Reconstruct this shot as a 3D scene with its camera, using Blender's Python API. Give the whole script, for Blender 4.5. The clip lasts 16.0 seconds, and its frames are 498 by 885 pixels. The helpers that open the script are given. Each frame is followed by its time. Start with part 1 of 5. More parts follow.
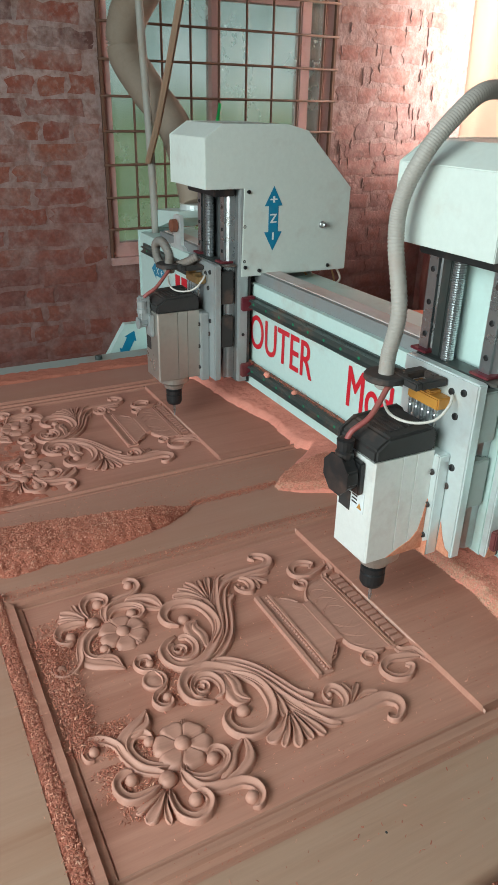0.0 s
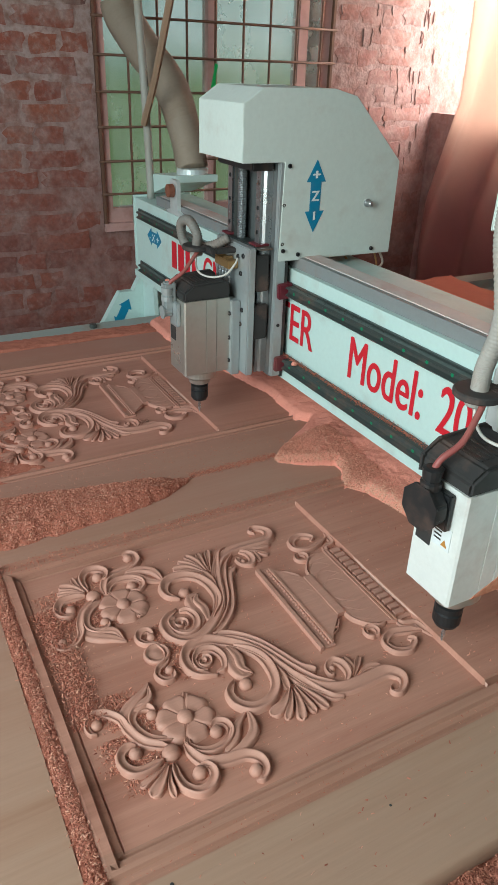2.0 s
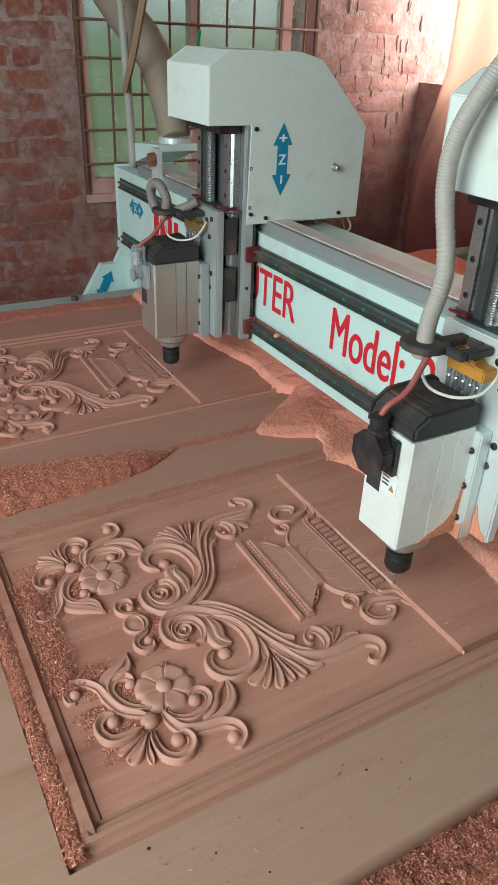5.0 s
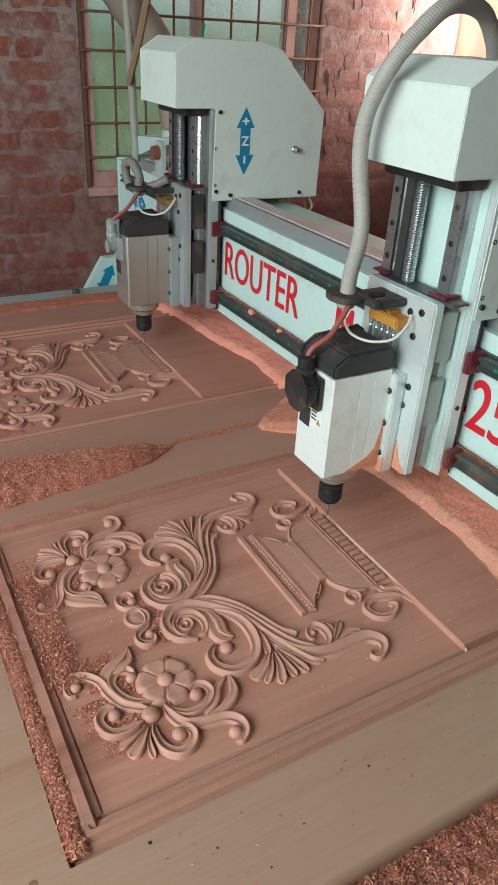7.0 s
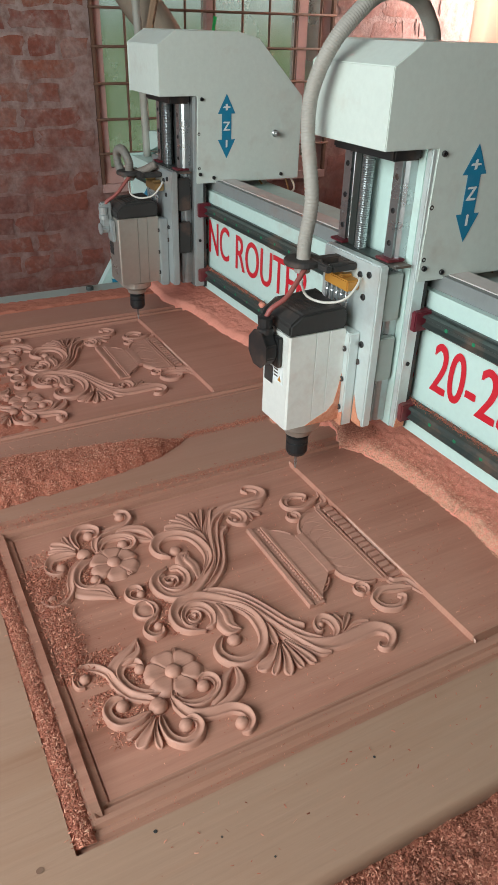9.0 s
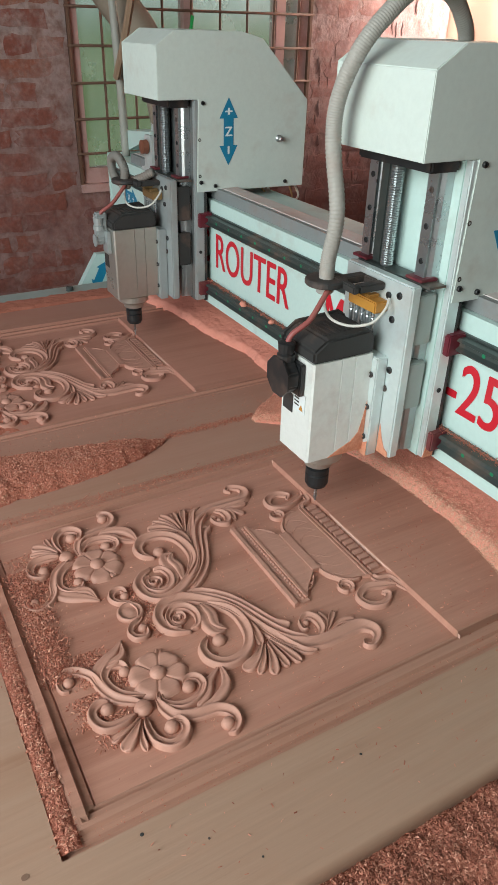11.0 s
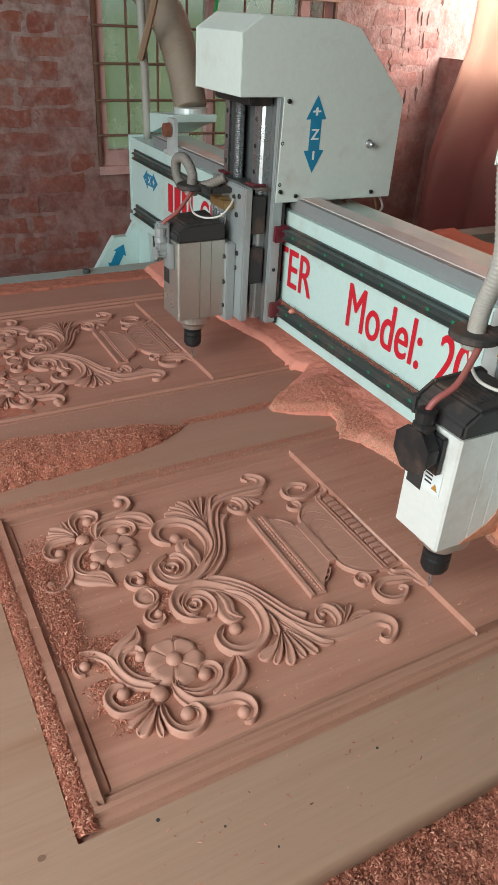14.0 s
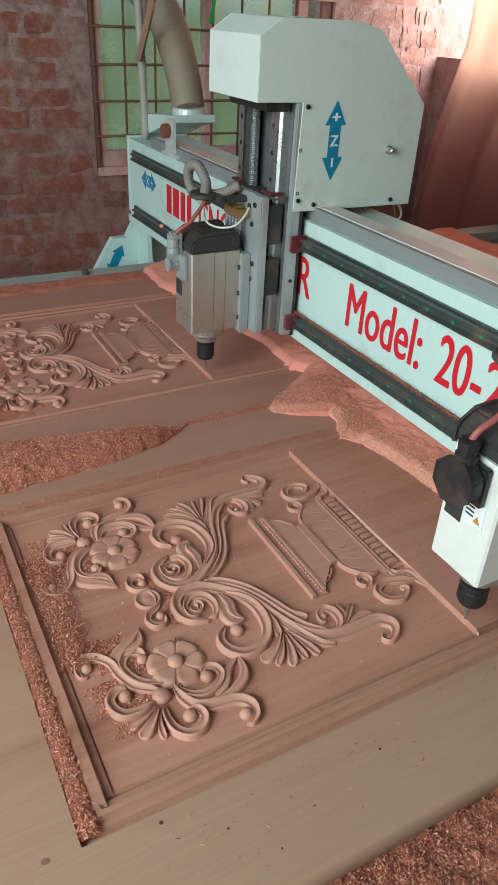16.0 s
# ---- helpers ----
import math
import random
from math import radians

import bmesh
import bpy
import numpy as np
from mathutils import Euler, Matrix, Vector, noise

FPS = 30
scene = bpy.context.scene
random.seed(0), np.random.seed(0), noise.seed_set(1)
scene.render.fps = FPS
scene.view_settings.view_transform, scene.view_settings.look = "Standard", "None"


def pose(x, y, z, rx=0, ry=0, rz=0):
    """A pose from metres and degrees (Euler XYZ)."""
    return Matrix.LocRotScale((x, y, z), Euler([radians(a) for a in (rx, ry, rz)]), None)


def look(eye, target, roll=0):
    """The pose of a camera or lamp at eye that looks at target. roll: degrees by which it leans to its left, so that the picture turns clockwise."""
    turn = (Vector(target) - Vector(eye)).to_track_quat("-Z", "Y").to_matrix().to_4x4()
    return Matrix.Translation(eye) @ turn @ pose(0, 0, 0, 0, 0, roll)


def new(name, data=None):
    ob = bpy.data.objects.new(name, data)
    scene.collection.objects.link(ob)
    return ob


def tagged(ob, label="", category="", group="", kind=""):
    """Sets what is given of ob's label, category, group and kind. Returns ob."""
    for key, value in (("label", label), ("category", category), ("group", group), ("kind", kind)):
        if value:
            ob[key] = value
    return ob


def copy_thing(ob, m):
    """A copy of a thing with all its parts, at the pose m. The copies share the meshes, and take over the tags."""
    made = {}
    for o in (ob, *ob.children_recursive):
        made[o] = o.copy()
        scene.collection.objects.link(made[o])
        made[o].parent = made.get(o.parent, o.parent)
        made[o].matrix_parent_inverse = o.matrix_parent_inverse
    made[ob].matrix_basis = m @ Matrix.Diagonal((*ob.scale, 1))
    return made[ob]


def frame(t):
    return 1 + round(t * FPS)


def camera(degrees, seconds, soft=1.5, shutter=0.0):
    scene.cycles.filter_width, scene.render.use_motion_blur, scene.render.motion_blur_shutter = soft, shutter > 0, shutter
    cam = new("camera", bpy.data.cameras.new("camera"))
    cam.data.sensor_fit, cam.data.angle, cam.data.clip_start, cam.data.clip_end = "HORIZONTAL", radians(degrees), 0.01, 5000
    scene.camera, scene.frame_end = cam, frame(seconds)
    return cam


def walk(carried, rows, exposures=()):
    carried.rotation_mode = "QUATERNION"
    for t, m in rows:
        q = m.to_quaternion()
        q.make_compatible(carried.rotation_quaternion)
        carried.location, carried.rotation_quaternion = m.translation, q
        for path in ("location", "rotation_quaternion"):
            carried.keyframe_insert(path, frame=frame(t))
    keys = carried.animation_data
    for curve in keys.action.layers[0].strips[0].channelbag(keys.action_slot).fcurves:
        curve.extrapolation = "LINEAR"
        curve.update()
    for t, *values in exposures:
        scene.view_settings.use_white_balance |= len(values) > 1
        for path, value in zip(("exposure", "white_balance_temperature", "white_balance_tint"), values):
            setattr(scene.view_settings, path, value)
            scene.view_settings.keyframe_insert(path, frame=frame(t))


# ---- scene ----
cam = camera(39.15, 16.0, soft=1.1)
TZ = 0.84  # height of the slabs' top above the floor
CAMERA_ROWS = [
    (0.0, 1.0007, -0.6426, 0.7565, 62.33, -25.74, -1.12),
    (0.5, 0.9964, -0.6458, 0.7524, 61.30, -26.22, -1.68),
    (1.0, 0.9921, -0.6427, 0.7509, 61.06, -27.29, -1.49),
    (1.5, 0.9836, -0.6456, 0.7511, 61.25, -27.97, -1.93),
    (2.0, 0.9764, -0.6504, 0.7513, 61.82, -28.18, -1.76),
    (2.5, 0.9777, -0.6501, 0.7493, 61.71, -28.46, -2.09),
    (3.0, 0.9874, -0.6366, 0.7452, 61.53, -29.15, -1.36),
    (3.5, 0.9850, -0.6331, 0.7391, 61.27, -29.87, -1.78),
    (4.0, 0.9876, -0.6260, 0.7402, 61.09, -30.27, -1.56),
    (4.2, 0.9870, -0.6287, 0.7412, 60.71, -30.20, -2.03),
    (6.3, 0.9758, -0.6403, 0.7344, 61.45, -29.87, -2.29),
    (6.5, 0.9761, -0.6406, 0.7334, 61.29, -29.98, -2.43),
    (7.0, 0.9745, -0.6457, 0.7318, 61.04, -30.24, -2.91),
    (7.5, 0.9832, -0.6325, 0.7314, 61.19, -30.71, -2.00),
    (8.0, 0.9898, -0.6280, 0.7357, 61.15, -30.76, -1.96),
    (8.5, 0.9888, -0.6266, 0.7340, 62.29, -30.77, -1.35),
    (10.8, 0.9875, -0.6237, 0.7298, 61.43, -30.93, -1.56),
    (11.0, 0.9871, -0.6233, 0.7294, 60.72, -30.74, -1.41),
    (11.5, 0.9883, -0.6248, 0.7321, 59.76, -30.54, -1.50),
    (12.0, 0.9844, -0.6287, 0.7307, 60.29, -30.95, -1.66),
    (12.5, 0.9786, -0.6328, 0.7294, 61.41, -31.38, -1.74),
    (13.0, 0.9738, -0.6373, 0.7285, 61.68, -31.62, -1.87),
    (13.5, 0.9695, -0.6403, 0.7248, 62.02, -31.52, -2.12),
    (14.0, 0.9695, -0.6435, 0.7241, 62.01, -31.66, -2.91),
    (14.5, 0.9688, -0.6461, 0.7248, 62.12, -31.58, -2.80),
    (15.0, 0.9693, -0.6466, 0.7266, 62.07, -31.52, -2.57),
    (15.5, 0.9682, -0.6437, 0.7257, 61.69, -31.60, -2.52),
    (16.0, 0.9669, -0.6450, 0.7257, 61.79, -31.67, -2.72),
]
# the clip's white balance drifts a little: share of red over green
WARMTH = [(0.0, -0.035), (1.5, -0.055), (3.5, -0.04), (7.0, -0.02), (8.0, -0.012), (8.5, 0.02), (11.0, 0.01), (12.5, 0.03), (13.0, 0.055), (14.5, 0.0), (15.0, -0.03), (16.0, -0.04)]
walk(cam, [(t, pose(x, y, z + TZ, 90 + pitch, roll, yaw)) for t, x, y, z, yaw, pitch, roll in CAMERA_ROWS],
     [(t, -0.14, 6500 + 4500 * w, 10 + 90 * w) for t, w in WARMTH])

# ---- light: daylight through the big door behind, the window and the side opening ----
scene.view_settings.exposure = 0.0
world = bpy.data.worlds.new("world")
scene.world = world
world.use_nodes = True
wn = world.node_tree
sky = wn.nodes.new("ShaderNodeTexSky")
sky.sky_type, sky.sun_disc = "NISHITA", False
sky.sun_elevation, sky.sun_rotation = radians(48), radians(150)
wn.links.new(sky.outputs[0], wn.nodes["Background"].inputs[0])
wn.nodes["Background"].inputs[1].default_value = 0.12


def area(name, m, w, h, watts, colour):
    data = bpy.data.lights.new(name, "AREA")
    data.shape, data.size, data.size_y, data.energy, data.color = "RECTANGLE", w, h, watts, colour
    ob = new(name, data)
    ob.matrix_world = m
    return ob


area("daylight_door", look((0.98, -2.12, TZ + 1.12), (0.25, 0.75, TZ + 0.22)), 1.7, 1.5, 82, (0.90, 1.0, 0.98))
area("daylight_side", look((-1.40, 2.25, TZ + 1.07), (-1.7, 0.6, TZ + 0.5)), 1.15, 0.95, 72, (1.0, 0.95, 0.90))


# ---- materials ----
def material(name, base, rough=0.6, metal=0.0):
    m = bpy.data.materials.new(name)
    m.use_nodes = True
    n = m.node_tree.nodes
    b = n["Principled BSDF"]
    b.inputs["Base Color"].default_value = (*base, 1)
    b.inputs["Roughness"].default_value, b.inputs["Metallic"].default_value = rough, metal
    return m, m.node_tree, b


def noise_node(t, scale, detail=6, coords="Object", stretch=(1, 1, 1), rough=0.6):
    tc, mp, nz = t.nodes.new("ShaderNodeTexCoord"), t.nodes.new("ShaderNodeMapping"), t.nodes.new("ShaderNodeTexNoise")
    mp.inputs["Scale"].default_value = stretch
    t.links.new(tc.outputs[coords], mp.inputs[0])
    t.links.new(mp.outputs[0], nz.inputs["Vector"])
    nz.inputs["Scale"].default_value, nz.inputs["Detail"].default_value, nz.inputs["Roughness"].default_value = scale, detail, rough
    return nz.outputs["Fac"]


def ramp(t, fac, stops):
    r = t.nodes.new("ShaderNodeValToRGB")
    els = r.color_ramp.elements
    while len(els) < len(stops):
        els.new(0.5)
    for e, (p, c) in zip(els, stops):
        e.position, e.color = p, (*c, 1)
    t.links.new(fac, r.inputs[0])
    return r.outputs[0]


def mix(t, fac, a, b, blend="MIX"):
    m = t.nodes.new("ShaderNodeMix")
    m.data_type, m.blend_type = "RGBA", blend
    for s, v in ((m.inputs[0], fac), (m.inputs[6], a), (m.inputs[7], b)):
        if isinstance(v, (int, float)):
            s.default_value = v
        elif isinstance(v, tuple):
            s.default_value = (*v, 1)
        else:
            t.links.new(v, s)
    return m.outputs[2]


def bump(t, b, fac, strength, dist):
    n = t.nodes.new("ShaderNodeBump")
    n.inputs["Strength"].default_value, n.inputs["Distance"].default_value = strength, dist
    t.links.new(fac, n.inputs["Height"])
    t.links.new(n.outputs[0], b.inputs["Normal"])


def grey(v):
    return (v, v, v)


def surface(name, base, rough=0.6, metal=0.0, dirt=(0.35, 0.19, 0.13), dirt_lo=0.52, dirt_hi=0.78, scale=9, amount=0.5, relief=0.06, mottle=0.94):
    """A painted or bare surface with drifting dust and fine scratches."""
    m, t, b = material(name, base, rough, metal)
    big, fine = noise_node(t, scale), noise_node(t, scale * 11)
    mask = ramp(t, big, [(dirt_lo, grey(0)), (dirt_hi, grey(amount))])
    col = mix(t, mask, base, dirt)
    tone = ramp(t, fine, [(0.3, grey(mottle)), (0.7, grey(1.0))])
    t.links.new(mix(t, 1.0, col, tone, "MULTIPLY"), b.inputs["Base Color"])
    t.links.new(ramp(t, big, [(0.3, grey(rough * 0.8)), (0.75, grey(min(1, rough * 1.35)))]), b.inputs["Roughness"])
    bump(t, b, fine, relief, 0.001)
    return m


def wood(name, pale, dark, streak, rough=0.55, grain=0.8, film=0.6):
    """Planks with the grain along y."""
    m, t, b = material(name, pale, rough)
    tc = t.nodes.new("ShaderNodeTexCoord")
    broad = noise_node(t, 1.0, 6, stretch=(11, 0.8, 3), rough=0.66)
    fine = noise_node(t, 1.0, 8, stretch=(190, 5, 60), rough=0.7)
    patch = noise_node(t, 3.5, 5)
    col = ramp(t, broad, [(0.30, streak), (0.40, dark), (0.52, pale), (0.63, dark), (0.74, pale)])
    col = mix(t, ramp(t, patch, [(0.4, grey(0.0)), (0.7, grey(0.4))]), col, pale)
    col = mix(t, 1.0, col, ramp(t, fine, [(0.3, grey(grain)), (0.68, grey(1.04))]), "MULTIPLY")
    # a film of red dust that thickens towards the far side of the table; its tone also dims the far slab
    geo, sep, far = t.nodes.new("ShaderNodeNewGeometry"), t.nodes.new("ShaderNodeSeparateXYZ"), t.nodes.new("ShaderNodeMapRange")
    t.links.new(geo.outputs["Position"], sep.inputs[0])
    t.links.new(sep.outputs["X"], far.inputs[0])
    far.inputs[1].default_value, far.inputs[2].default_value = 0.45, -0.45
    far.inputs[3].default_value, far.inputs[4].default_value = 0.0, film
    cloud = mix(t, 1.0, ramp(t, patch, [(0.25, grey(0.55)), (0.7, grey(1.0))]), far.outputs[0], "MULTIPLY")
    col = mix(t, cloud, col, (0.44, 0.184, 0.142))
    t.links.new(col, b.inputs["Base Color"])
    t.links.new(ramp(t, patch, [(0.3, grey(rough * 0.85)), (0.7, grey(rough * 1.3))]), b.inputs["Roughness"])
    bump(t, b, fine, 0.4, 0.0015)
    return m


def dust_material(name, a, b_, c, scale):
    m, t, b = material(name, b_, 0.95)
    fine, big = noise_node(t, scale, 8, rough=0.75), noise_node(t, 7)
    col = ramp(t, fine, [(0.3, a), (0.5, b_), (0.68, c)])
    col = mix(t, ramp(t, big, [(0.35, grey(0.0)), (0.7, grey(0.5))]), col, b_)
    t.links.new(col, b.inputs["Base Color"])
    bump(t, b, fine, 0.5, 0.0025)
    return m


# one white paint twice: mint door light and warmer room light are coloured in
PAINT = surface("door_lit_white_paint", (0.545, 0.71, 0.665), 0.38, amount=0.35, dirt_lo=0.55)
PAINT_SIDE = surface("room_lit_white_paint", (0.63, 0.705, 0.655), 0.42, amount=0.3, dirt_lo=0.55)
ALU = surface("brushed_aluminium", (0.70, 0.78, 0.77), 0.4, 0.45, amount=0.4)
SPINDLE_ALU = surface("anodised_aluminium", (0.80, 0.83, 0.79), 0.38, 0.15, amount=0.4, scale=12)
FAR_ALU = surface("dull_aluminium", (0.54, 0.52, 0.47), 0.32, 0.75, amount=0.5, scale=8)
DULL_STEEL = surface("dull_rack_steel", (0.27, 0.29, 0.29), 0.55, 0.3, amount=0.3, scale=14)
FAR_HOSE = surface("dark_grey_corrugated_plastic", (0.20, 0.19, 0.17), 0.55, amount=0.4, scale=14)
STEEL = surface("rail_steel", (0.52, 0.55, 0.56), 0.28, 0.9, amount=0.4, scale=20)
DARK_STEEL = surface("dark_rail_steel", (0.07, 0.085, 0.08), 0.4, 0.4, amount=0.5, scale=16)
BLACK = surface("black_plastic", (0.016, 0.017, 0.018), 0.45, amount=0.3, scale=14)
BLACK_DUSTY = surface("dusty_black_plastic", (0.032, 0.031, 0.030), 0.6, amount=0.38, scale=14)
RED_SEAL = surface("red_rubber", (0.13, 0.014, 0.024), 0.5, amount=0.5)
ORANGE = surface("orange_plastic", (0.50, 0.23, 0.04), 0.45, amount=0.3, scale=20)
BRASS = surface("dusty_brass", (0.42, 0.27, 0.12), 0.4, 0.7, amount=0.3, scale=20)
BLUE = surface("blue_print", (0.01, 0.22, 0.38), 0.4, amount=0.25)
RED = surface("red_print", (0.60, 0.015, 0.03), 0.4, amount=0.2)
WHITE = surface("white_print", (0.75, 0.80, 0.80), 0.45, amount=0.2)
HOSE = surface("grey_corrugated_plastic", (0.36, 0.34, 0.305), 0.55, amount=0.5, scale=14)
DUCT = surface("dusty_duct_plastic", (0.31, 0.25, 0.19), 0.6, dirt=(0.25, 0.17, 0.115), amount=0.7, scale=10)
CABLE_RED = surface("red_cable", (0.33, 0.09, 0.08), 0.5, amount=0.4)
CABLE_WHITE = surface("white_cable", (0.62, 0.60, 0.54), 0.5, amount=0.4)
GREEN_DOT = surface("green_plastic", (0.01, 0.22, 0.10), 0.4, amount=0.1)
TABLE_PAINT = surface("table_paint", (0.36, 0.42, 0.39), 0.5, dirt=(0.45, 0.22, 0.14), amount=0.6, scale=6)
GALVANISED = surface("grey_pipe", (0.34, 0.34, 0.30), 0.6, 0.0, dirt=(0.36, 0.26, 0.16), amount=0.6, scale=8)
TOP_DUST = surface("dusty_cover_paint", (0.62, 0.57, 0.54), 0.5, dirt=(0.50, 0.27, 0.20), amount=0.7, scale=7)
BAMBOO = surface("wooden_pole", (0.30, 0.20, 0.13), 0.7, dirt=(0.27, 0.17, 0.10), amount=0.6, scale=10)
RUST = surface("rusty_iron", (0.17, 0.09, 0.06), 0.75, 0.2, dirt=(0.24, 0.12, 0.07), amount=0.7, scale=30)
FRAME_WOOD = surface("pink_dusted_frame", (0.54, 0.34, 0.31), 0.75, dirt=(0.30, 0.13, 0.09), amount=0.8, scale=8)
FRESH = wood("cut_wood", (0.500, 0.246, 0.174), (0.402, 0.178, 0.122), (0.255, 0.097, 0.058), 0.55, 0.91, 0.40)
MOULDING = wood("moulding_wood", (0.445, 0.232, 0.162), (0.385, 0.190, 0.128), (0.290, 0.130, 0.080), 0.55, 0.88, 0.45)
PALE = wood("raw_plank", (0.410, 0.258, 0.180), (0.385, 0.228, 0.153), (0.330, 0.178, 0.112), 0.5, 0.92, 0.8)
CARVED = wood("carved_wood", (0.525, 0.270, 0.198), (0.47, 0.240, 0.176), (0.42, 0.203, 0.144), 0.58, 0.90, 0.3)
LIT_EDGE = wood("lit_edge_wood", (0.68, 0.44, 0.35), (0.63, 0.40, 0.31), (0.55, 0.33, 0.25), 0.6, 0.95, 0.1)
DUST = dust_material("sawdust", (0.53, 0.165, 0.112), (0.77, 0.295, 0.215), (0.85, 0.40, 0.30), 520)
SHAVINGS = dust_material("wood_shavings", (0.27, 0.076, 0.045), (0.46, 0.152, 0.096), (0.60, 0.25, 0.165), 260)
# wood_shavings darkened: the shade beside the slab is put into the colour
SHADED_SHAVINGS = dust_material("shaded_shavings", (0.18, 0.050, 0.030), (0.30, 0.095, 0.058), (0.42, 0.16, 0.10), 260)
# shade between plate and flange is put into the far column's colour
FAR_COLUMN = surface("shaded_column_plate", (0.15, 0.165, 0.165), 0.45, 0.4, amount=0.4)
# far head's plates, toned darker than brushed_aluminium on the near head
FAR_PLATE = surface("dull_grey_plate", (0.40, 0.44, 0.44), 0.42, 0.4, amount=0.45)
PALE_DUST = dust_material("pale_sawdust", (0.60, 0.32, 0.20), (0.76, 0.45, 0.31), (0.84, 0.55, 0.40), 320)


# ---- helpers for shapes ----
def part(name, bm, mat, parent=None, label="", smooth=False, bevel=0.0):
    me = bpy.data.meshes.new(name)
    if bevel:
        es = [e for e in bm.edges if len(e.link_faces) == 2 and e.calc_face_angle(0) > 0.5]
        bmesh.ops.bevel(bm, geom=es, offset=bevel, segments=2, affect="EDGES", clamp_overlap=True)
    bmesh.ops.recalc_face_normals(bm, faces=bm.faces)
    bm.to_mesh(me)
    bm.free()
    for p in me.polygons:
        p.use_smooth = smooth
    me.materials.append(mat)
    ob = new(name, me)
    if parent:
        ob.parent = parent
    return tagged(ob, label=label)


def thing(name, at, label, category, group=""):
    e = new(name)
    e.location = at
    e.empty_display_size = 0.05
    return tagged(e, label, category, group)


def box(bm, x0, x1, y0, y1, z0, z1):
    vs = [bm.verts.new((x, y, z)) for x in (x0, x1) for y in (y0, y1) for z in (z0, z1)]
    for f in ((0, 1, 3, 2), (4, 6, 7, 5), (0, 4, 5, 1), (2, 3, 7, 6), (0, 2, 6, 4), (1, 5, 7, 3)):
        bm.faces.new([vs[i] for i in f])
    return bm


def boxes(*rows):
    bm = bmesh.new()
    for r in rows:
        box(bm, *r)
    return bm


def prism(poly, a, b, axis="x"):
    """A polygon drawn across one axis, pushed along it from a to b."""
    bm = bmesh.new()
    put = {"x": lambda u, v, w: (w, u, v), "y": lambda u, v, w: (u, w, v), "z": lambda u, v, w: (u, v, w)}[axis]
    lo, hi = [[bm.verts.new(put(u, v, w)) for u, v in poly] for w in (a, b)]
    bm.faces.new(lo), bm.faces.new(hi)
    n = len(poly)
    for i in range(n):
        bm.faces.new((lo[i], lo[(i + 1) % n], hi[(i + 1) % n], hi[i]))
    return bm


def lathe(profile, at=(0, 0, 0), axis="z", n=24):
    """Turn (radius, height) pairs round an axis through at."""
    bm = bmesh.new()
    turn = {"z": Matrix(), "x": pose(0, 0, 0, 0, 90, 0), "y": pose(0, 0, 0, -90, 0, 0)}[axis]
    rings = []
    for r, h in profile:
        rings.append([bm.verts.new(Vector(at) + turn @ Vector((r * math.cos(2 * math.pi * i / n), r * math.sin(2 * math.pi * i / n), h))) for i in range(n)])
    for a, b in zip(rings, rings[1:]):
        for i in range(n):
            bm.faces.new((a[i], a[(i + 1) % n], b[(i + 1) % n], b[i]))
    bm.faces.new(rings[0]), bm.faces.new(rings[-1])
    return bm


def spline(pts, n):
    """n points along a smooth curve through pts."""
    pts = [Vector(p) for p in pts]
    p = [2 * pts[0] - pts[1], *pts, 2 * pts[-1] - pts[-2]]
    out, segs = [], len(pts) - 1
    for i in range(n):
        u = i / (n - 1) * segs
        k = min(int(u), segs - 1)
        u -= k
        a, b, c, d = p[k:k + 4]
        out.append(0.5 * (2 * b + (c - a) * u + (2 * a - 5 * b + 4 * c - d) * u * u + (3 * b - a - 3 * c + d) * u ** 3))
    return out


def tube(pts, radius, n=40, sides=12, rib=0.0, pitch=3, flare=(1, 1)):
    """A pipe along a smooth curve; rib makes it corrugated, flare scales it from end to end."""
    bm = bmesh.new()
    line = spline(pts, n)
    side = Vector((0.3, 0.2, 1)).cross(line[1] - line[0]).normalized()
    rings = []
    for i, p in enumerate(line):
        d = (line[min(i + 1, n - 1)] - line[max(i - 1, 0)]).normalized()
        side = (side - d * side.dot(d)).normalized()
        up = d.cross(side)
        r = (radius + (rib if i % pitch == 0 else 0)) * float(np.interp(i / (n - 1) * (len(flare) - 1), range(len(flare)), flare))
        rings.append([bm.verts.new(p + r * (math.cos(2 * math.pi * k / sides) * side + math.sin(2 * math.pi * k / sides) * up)) for k in range(sides)])
    for a, b in zip(rings, rings[1:]):
        for k in range(sides):
            bm.faces.new((a[k], a[(k + 1) % sides], b[(k + 1) % sides], b[k]))
    bm.faces.new(rings[0]), bm.faces.new(rings[-1])
    return bm


def screw(bm, at, axis, r=0.004, h=0.003):
    """One cap screw head with its socket."""
    s = lathe([(r, 0), (r, h * 0.7), (r * 0.85, h), (r * 0.5, h), (r * 0.45, h * 0.3), (0.0005, h * 0.3)], at, axis, 12)
    me = bpy.data.meshes.new("tmp")
    s.to_mesh(me)
    s.free()
    bm.from_mesh(me)
    bpy.data.meshes.remove(me)


